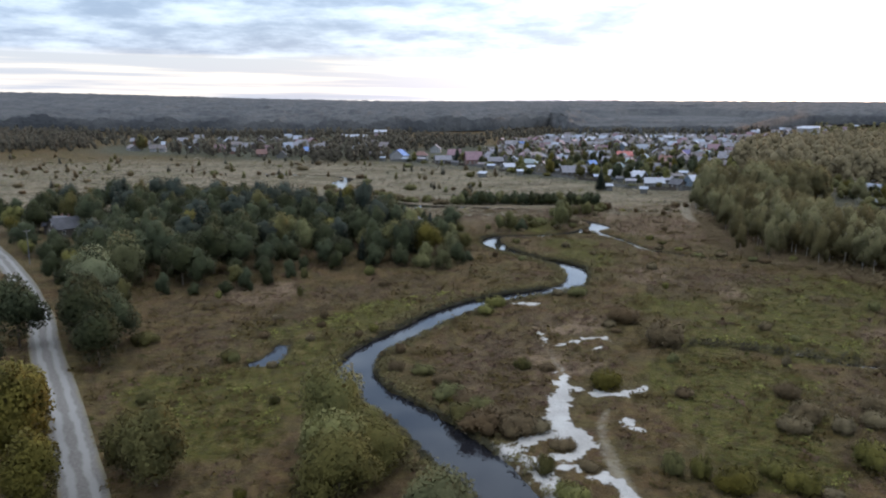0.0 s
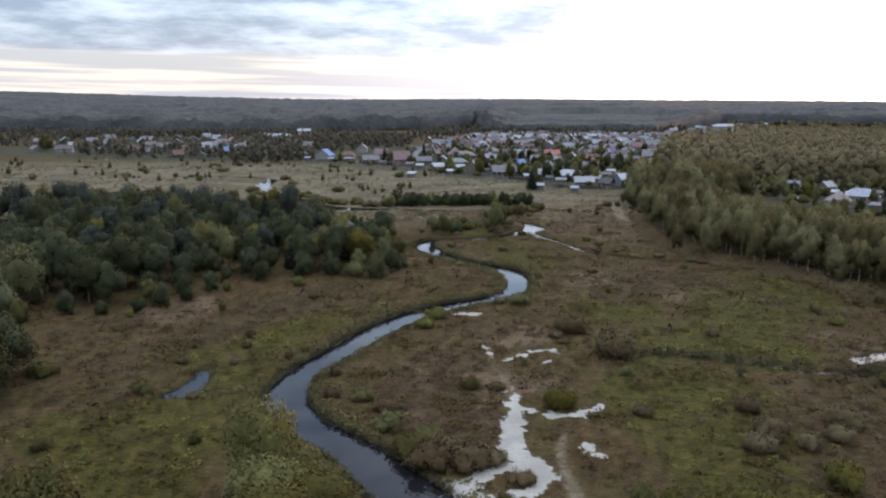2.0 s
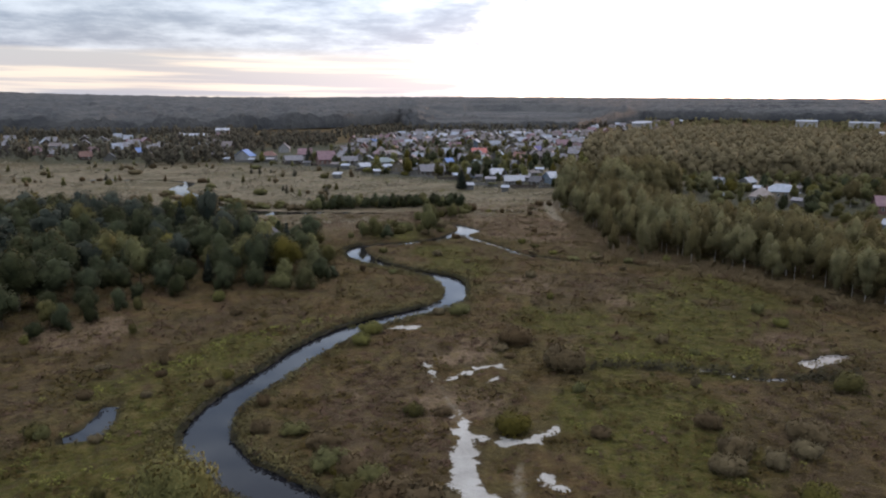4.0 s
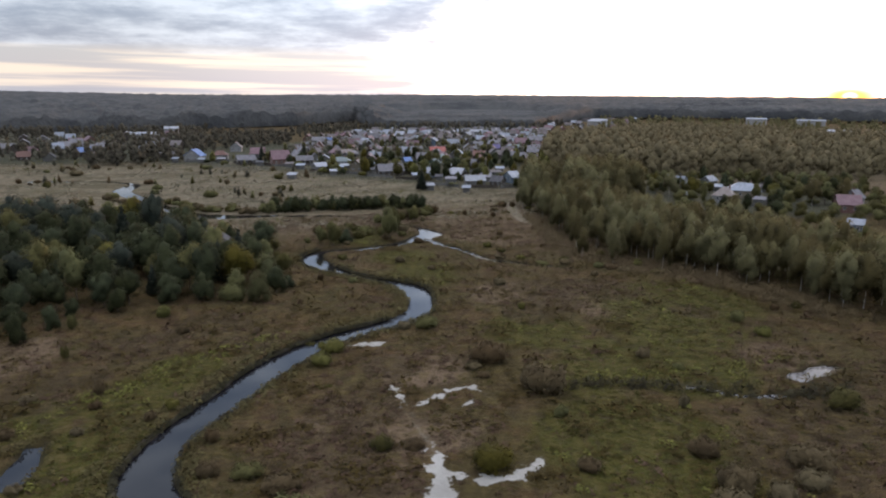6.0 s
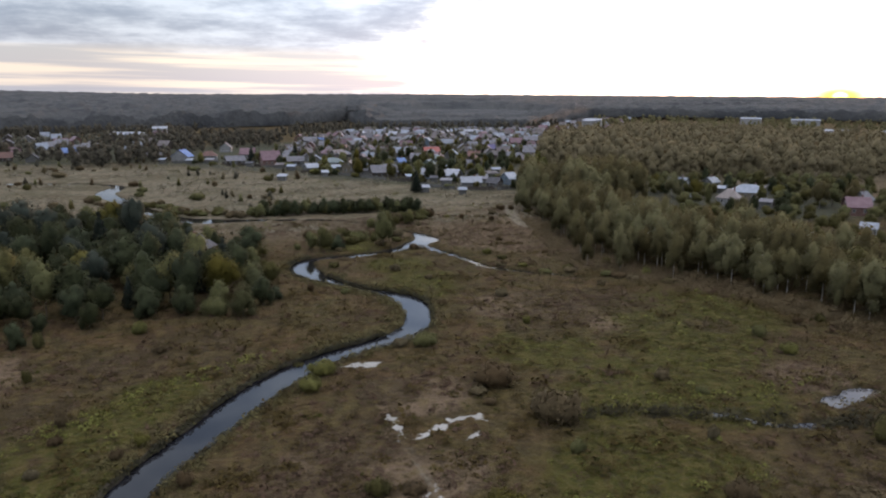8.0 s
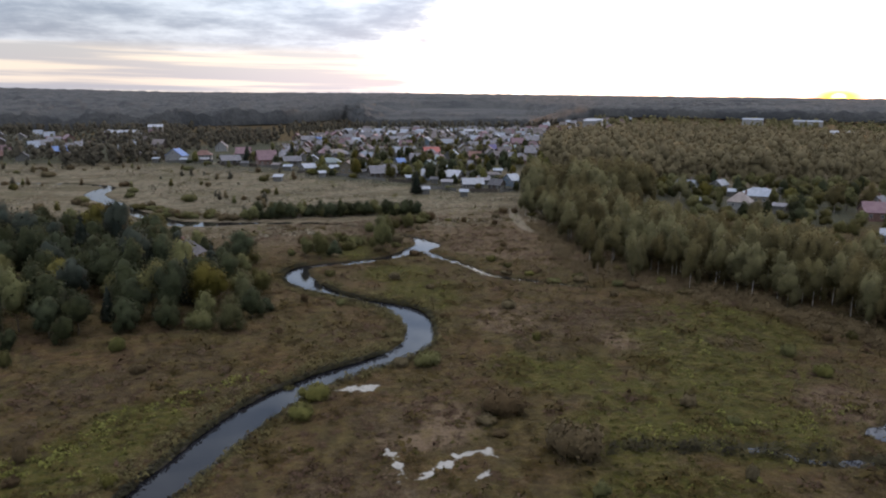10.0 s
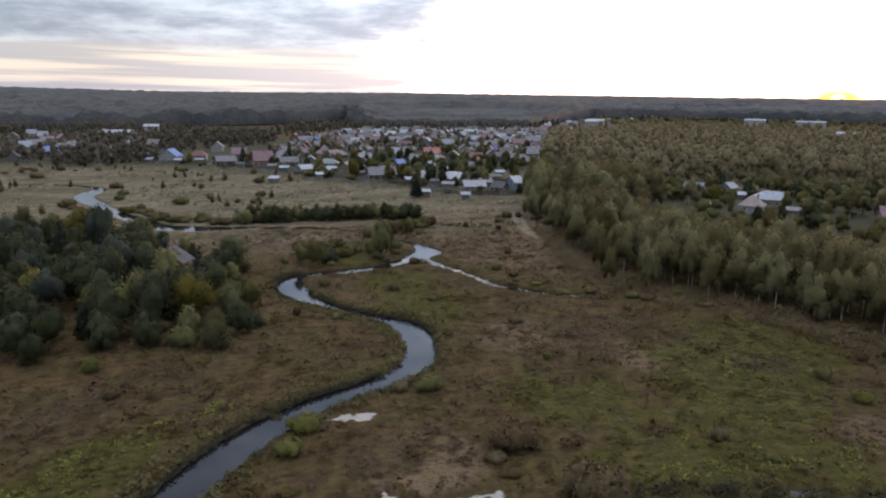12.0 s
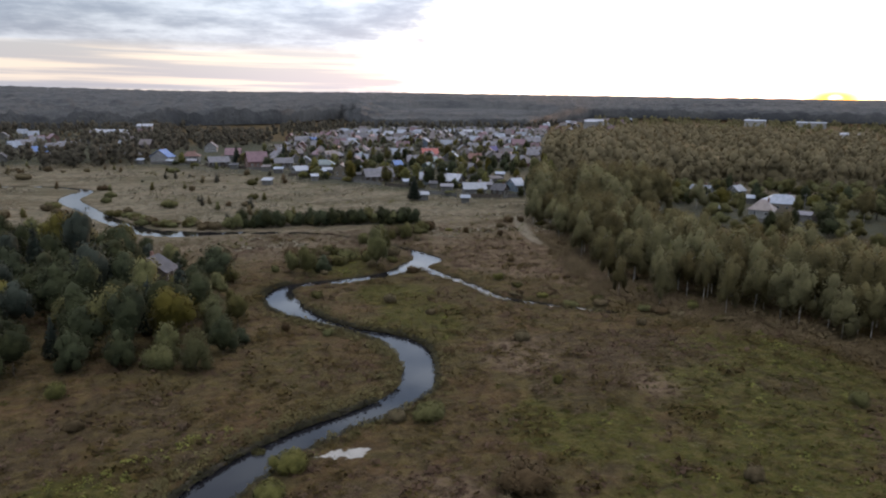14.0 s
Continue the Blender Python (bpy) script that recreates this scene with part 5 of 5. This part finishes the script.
FRONT_WOOD = [
    (230, 208, 9, 8, 3.2, 3.4, "gable", "mauve", "brick", 20, "brick house with a maroon roof beside birches"), (240, 214, 6, 7, 4.2, 3.0, "gable", "grey", "white", 70, "white two-storey house with a grey gable roof"), (199, 179, 5, 5, 2.4, 1.4, "lean", "pale", "blue", 0, "small shed with a pale blue roof"),
    (-83.5, 211, 9, 7, 2.8, 3.0, "gable", "dark", "logs", 15, "grey-roofed house half hidden in the wood"), (-88, 217, 7, 6, 2.8, 2.4, "gable", "grey", "logs", -30, "low shed with a bluish roof in the wood"),
    (-45, 203, 6, 6, 2.8, 2.6, "gable", "grey", "logs", 30, "grey roof among dark trees"), (15.5, 217, 6, 10, 2.6, 3.0, "gable", "dark", "logs", 62, "small steep-roofed house at the wood's edge"), (225, 700, 12, 8, 3, 3, "gable", "white", "white", 0, "far whitewashed house with a pale roof"),
]
random.seed(21)
taken = []
for x, y, w, d, h, up, kind, roof, wall, off, text in FRONT + FRONT_EAST + FRONT_FAR + FRONT_MORE + FRONT_WOOD:
    w, d, up = w * 0.82, d * 0.82, up * 0.85
    settle(house(text, w, d, h, up, kind, roof, wall, max(2, int(w / 2.6)), kind != "lean"), x, y, facing(x, y, off))
    taken.append((x, y, max(w, d)))
for x, y, w, d, roof in ((62, 366, 3.6, 3.2, "white"), (84, 376, 2.8, 2.6, "white"), (110, 309, 3.2, 2.6, "white"), (122, 298, 2.8, 2.6, "pale"), (-18, 506, 3.8, 3, "white"), (92, 396, 3, 3, "pale"), (118, 350, 3.2, 3, "pale"), (128, 330, 4.5, 3.2, "grey"), (150, 340, 5, 4, "grey"), (27, 462, 3, 2.5, "pale"), (13, 470, 3, 2.5, "pale"), (212, 272, 4, 3.5, "grey"), (228, 268, 5, 4, "pale"), (243, 262, 4, 3, "brown"), (197, 252, 3, 3, "pale"), (214, 232, 4, 3, "grey"), (74, 410, 4, 3, "pale"), (70, 421, 4, 3, "brown"), (88, 409, 5, 3, "grey"), (104, 377, 4, 3, "dark"), (118, 337, 4, 3, "grey"), (96, 402, 4, 3, "white"), (120, 385, 5, 4, "brown"), (132, 372, 4, 3, "pale"), (126, 340, 3, 3, "dark"), (142, 362, 5, 4, "grey"), (150, 388, 4, 3, "white"), (38, 462, 4, 3, "grey"), (56, 434, 4, 3, "dark"), (112, 410, 5, 3, "pale"), (124, 402, 4, 3, "grey"), (160, 350, 5, 4, "brown"), (170, 366, 4, 3, "pale"), (146, 330, 4, 3, "grey")):
    settle(house("small wooden shed with a light sheet roof", w, d, 2.1, 0.7, "lean", roof, "grey", 0, False, "shed", "shed", 0), x, y, facing(x, y, random.uniform(-25, 25)))
    taken.append((x, y, w))

patterns = []
for i, (roof, wall) in enumerate((("grey", "logs"), ("grey", "grey"), ("brown", "logs"), ("brown", "grey"), ("mauve", "logs"), ("brown", "brick"), ("sage", "grey"), ("pale", "grey"), ("grey", "green"), ("rust", "logs"), ("beige", "grey"), ("dark", "grey"), ("brown", "grey"), ("grey", "brick"), ("grey", "yellow"), ("mauve", "grey"))):
    w, d = random.uniform(6.5, 9.5), random.uniform(6, 8)
    patterns.append(planter.add(house(f"village house with {WALL[wall].name.replace('_', ' ')}s and a {ROOF[roof].name.replace('_', ' ')}", w, d, random.uniform(2.4, 3.0), random.uniform(2.2, 3.4), random.choice(("gable", "gable", "gable", "hip")), roof, wall, 2, True, side=0, door=False)))
simple = []
for roof, wall in (("pale", "grey"), ("grey", "logs"), ("grey", "grey"), ("mauve", "brick"), ("brown", "logs"), ("grey", "logs"), ("brown", "white"), ("pale", "logs")):
    simple.append(planter.add(house(f"far house with {WALL[wall].name.replace('_', ' ')}s and a {ROOF[roof].name.replace('_', ' ')}", random.uniform(8, 11), random.uniform(7, 9), random.uniform(2.6, 3.6), random.uniform(2.4, 3.4), "gable", roof, wall, 2, False, side=0, door=False)))
VILLAGE = [(60, 455), (95, 438), (130, 425), (175, 405), (208, 400), (430, 785), (226, 800), (130, 670), (100, 560)]
VILLAGE_WEST = [(-170, 560), (-92, 500), (10, 490), (20, 560), (18, 740), (-160, 705), (-220, 640)]
VILLAGE_EAST = [(393, 715), (579, 815), (833, 1159), (643, 1153), (480, 930)]


def free(a, b, room):
    return all(math.hypot(a - x, b - y) > room + r * 0.7 for x, y, r in taken)


for outline, gap, seed, kinds in ((VILLAGE, 15.8, 31, patterns), (VILLAGE_WEST, 31, 32, patterns), (VILLAGE_EAST, 44, 33, simple)):
    for a, b in spread_in(outline, gap, seed):
        if free(a, b, 6.0):
            planter.put(random.choice(kinds if b < 540 else simple), a, b, random.uniform(0.8, 1.05), random.uniform(0.8, 1.05), facing(a, b, random.choice((0, 90)) + random.gauss(0, 14)), "village houses", 0.0)
            taken.append((a, b, 8))
# larger buildings far off
for x, y, w, d, h, roof, text in ((17, 745, 12, 11, 8.0, "white", "large white building of two storeys"), (-8, 728, 26, 9, 4.0, "white", "long white building behind the village"), (304, 700, 11, 9, 5, "white", "white house at the back of the village"), (635, 575, 22, 10, 5, "white", "long white barn behind the wood"), (556, 497, 8, 6, 4, "white", "small white building at the wood's edge"),
                                  (1325, 1712, 50, 16, 16, "white", "long white industrial building far away"), (550, 866, 16, 12, 9, "white", "pale apartment building behind the village"), (896, 934, 30, 14, 9, "pale", "long pale warehouse far away"), (947, 875, 40, 14, 8, "pale", "long low warehouse far away"), (690, 600, 30, 12, 6, "white", "white shed behind the wood"),
                                  (580, 900, 22, 12, 9, "white", "pale building behind the village"), (720, 560, 22, 12, 6, "pale", "pale shed behind the wood")):
    settle(house(text, w, d, h, 1.8, "gable", roof, "white", max(3, int(w / 4)), False, "building", "building", 2, False), x, y, facing(x, y, random.uniform(-12, 12)))

for a, b in spread_in([(150, 190), (172, 150), (200, 160), (250, 205), (300, 262), (262, 302), (214, 322), (190, 300), (186, 262), (165, 240), (150, 215)], 9.5, 51):
    if free(a, b, 3.5) and random.random() < 0.8 and math.hypot(a - 199, b - 229) > 13 and math.hypot(a - 214, b - 236) > 9:
        size = random.uniform(0.42, 0.72) if a < 232 and b < 275 else random.uniform(0.55, 0.85)
        planter.put(random.choice(ashes[1:]), a, b, size * (0.75 if size > 0.6 else 1.0), size * random.uniform(1.0, 1.4), group="garden trees behind the birches")
yard = [planter.add(tree("yard_tree", "broad", 7, leaf, "bark", 500, 0.42, 90 + i, f"{word} leafy tree between village houses", "tree")) for i, (leaf, word) in enumerate((("alder", "dark green"), ("yellowing", "yellowing"), ("olive", "olive"), ("alder", "green"), ("olive", "dull green")))]
count = 0
for outline, gap, seed in (([(22, 462), (48, 436), (64, 420), (80, 385), (108, 345), (120, 306), (150, 300), (170, 320), (225, 410), (180, 430), (110, 440), (60, 470)], 8.5, 43), ([(180, 215), (200, 195), (260, 200), (300, 265), (262, 300), (232, 306), (204, 300), (188, 270)], 11, 44), (VILLAGE, 13.0, 41), (VILLAGE_WEST, 18, 42)):
    for a, b in spread_in(outline, gap, seed):
        if free(a, b, 0.6) and random.random() < 0.72 and count < 295:
            planter.put(random.choice(yard), a, b, random.choice((0.35, 0.5, 0.75, 1.0, 1.2)) * random.uniform(0.85, 1.1), random.uniform(0.6, 1.3), group="yard trees of the village")
            count += 1
gardens = [q for outline, gap, seed in ((VILLAGE, 12.5, 45), (VILLAGE_WEST, 15, 46)) for q in spread_in(outline, gap, seed) if free(q[0], q[1], 0.0) and q[1] > 460]
wood_mesh("garden_trees", gardens, [random.uniform(3.5, 9) for q in gardens], "hazel", 47, "dull green garden trees between the village houses", 3, 0.30, 36)
planter.put(hazy, -166, 568, 1.3, 1.5, label="broad dark tree standing alone at the edge of the plain")
planter.put(spruces[0], 106.1, 308.5, 0.85, 0.95)
planter.put(spruces[1], 84, 452, 0.95, 1.0)
planter.put(spruces[0], 60, 455, 0.9, 1.0)


def fence(length, wall, label):
    """A board fence: posts, and boards nailed to two rails."""
    e = new("fence")
    posts = int(length / 2.5) + 1
    for i in range(posts):
        part("post", FENCE_POST[wall], e).location = (i * 2.5, 0.05, 0)
    for i in range(posts - 1):
        p = part("panel", FENCE_RAIL[wall], e)
        p.location = (i * 2.5, 0, 0)
        part("boarding", FENCE_PANEL[wall], p)["kind"] = "stuff"
    return tagged(e, label, "fence", "yard fences")


FENCE_POST = {k: box_mesh("post", -0.07, 0.07, -0.07, 0.07, -0.3, 1.7, WALL[k]) for k in ("grey", "logs", "green")}


def panel(wall):
    v, f = [], []
    for i in range(10):
        box(v, f, i * 0.25 + 0.02, i * 0.25 + 0.23, -0.04, -0.01, 0.1, 1.5 + 0.06 * ((i * 7) % 3 - 1))
    return mesh("board_panel", v, f, WALL[wall], False)


FENCE_RAIL = {k: box_mesh("rail", 0, 2.5, -0.005, 0.05, 1.12, 1.24, WALL[k]) for k in ("grey", "logs", "green")}
FENCE_PANEL = {k: panel(k) for k in ("grey", "logs", "green")}
for x0, y0, x1, y1, wall in ((18, 468, 44, 462, "grey"), (44, 455, 62, 430, "logs"), (62, 428, 88, 424, "grey"), (76, 395, 92, 384, "logs"), (92, 382, 108, 352, "grey"), (108, 350, 124, 340, "logs"), (114, 330, 126, 312, "grey"), (126, 311, 140, 303, "logs"), (140, 303, 160, 314, "grey"), (112, 372, 138, 352, "logs"), (140, 350, 165, 380, "grey"), (88, 424, 110, 400, "green"), (212, 268, 240, 270, "grey"), (195, 232, 214, 226, "grey"), (215, 226, 222, 240, "logs")):
    length, turn = math.hypot(x1 - x0, y1 - y0), math.degrees(math.atan2(y1 - y0, x1 - x0))
    fence(length, wall, "weathered board fence round a village yard").matrix_basis = pose(x0, y0, spot((x0 + x1) / 2, (y0 + y1) / 2), 0, math.degrees(-math.asin((spot(x1, y1) - spot(x0, y0)) / length)), turn)


def utility_pole(x, y, h=8.5):
    e = new("utility_pole")
    v, f = [], []
    cone(v, f, (0, 0, -0.4), (0, 0, h), 0.14, 0.09, 8)
    part("post", mesh("post", v, f, WALL["grey"]), e)
    arm = part("crossarm", box_mesh("crossarm", -0.8, 0.8, -0.06, 0.06, h - 0.6, h - 0.45, WALL["grey"]), e)
    for i in (-0.7, 0.0, 0.7):
        part("insulator", box_mesh("insulator", i - 0.05, i + 0.05, -0.05, 0.05, h - 0.45, h - 0.27, WALL["white"]), arm)
    return settle(tagged(e, "weathered wooden power pole with a crossarm", "pole", "power poles"), x, y, facing(x, y, random.uniform(-30, 30)))


for x, y in ((-77.3, 173.7), (-104, 216), (92, 410), (118, 380), (150, 372), (178, 420), (206, 268), (216, 234)):
    utility_pole(x, y)
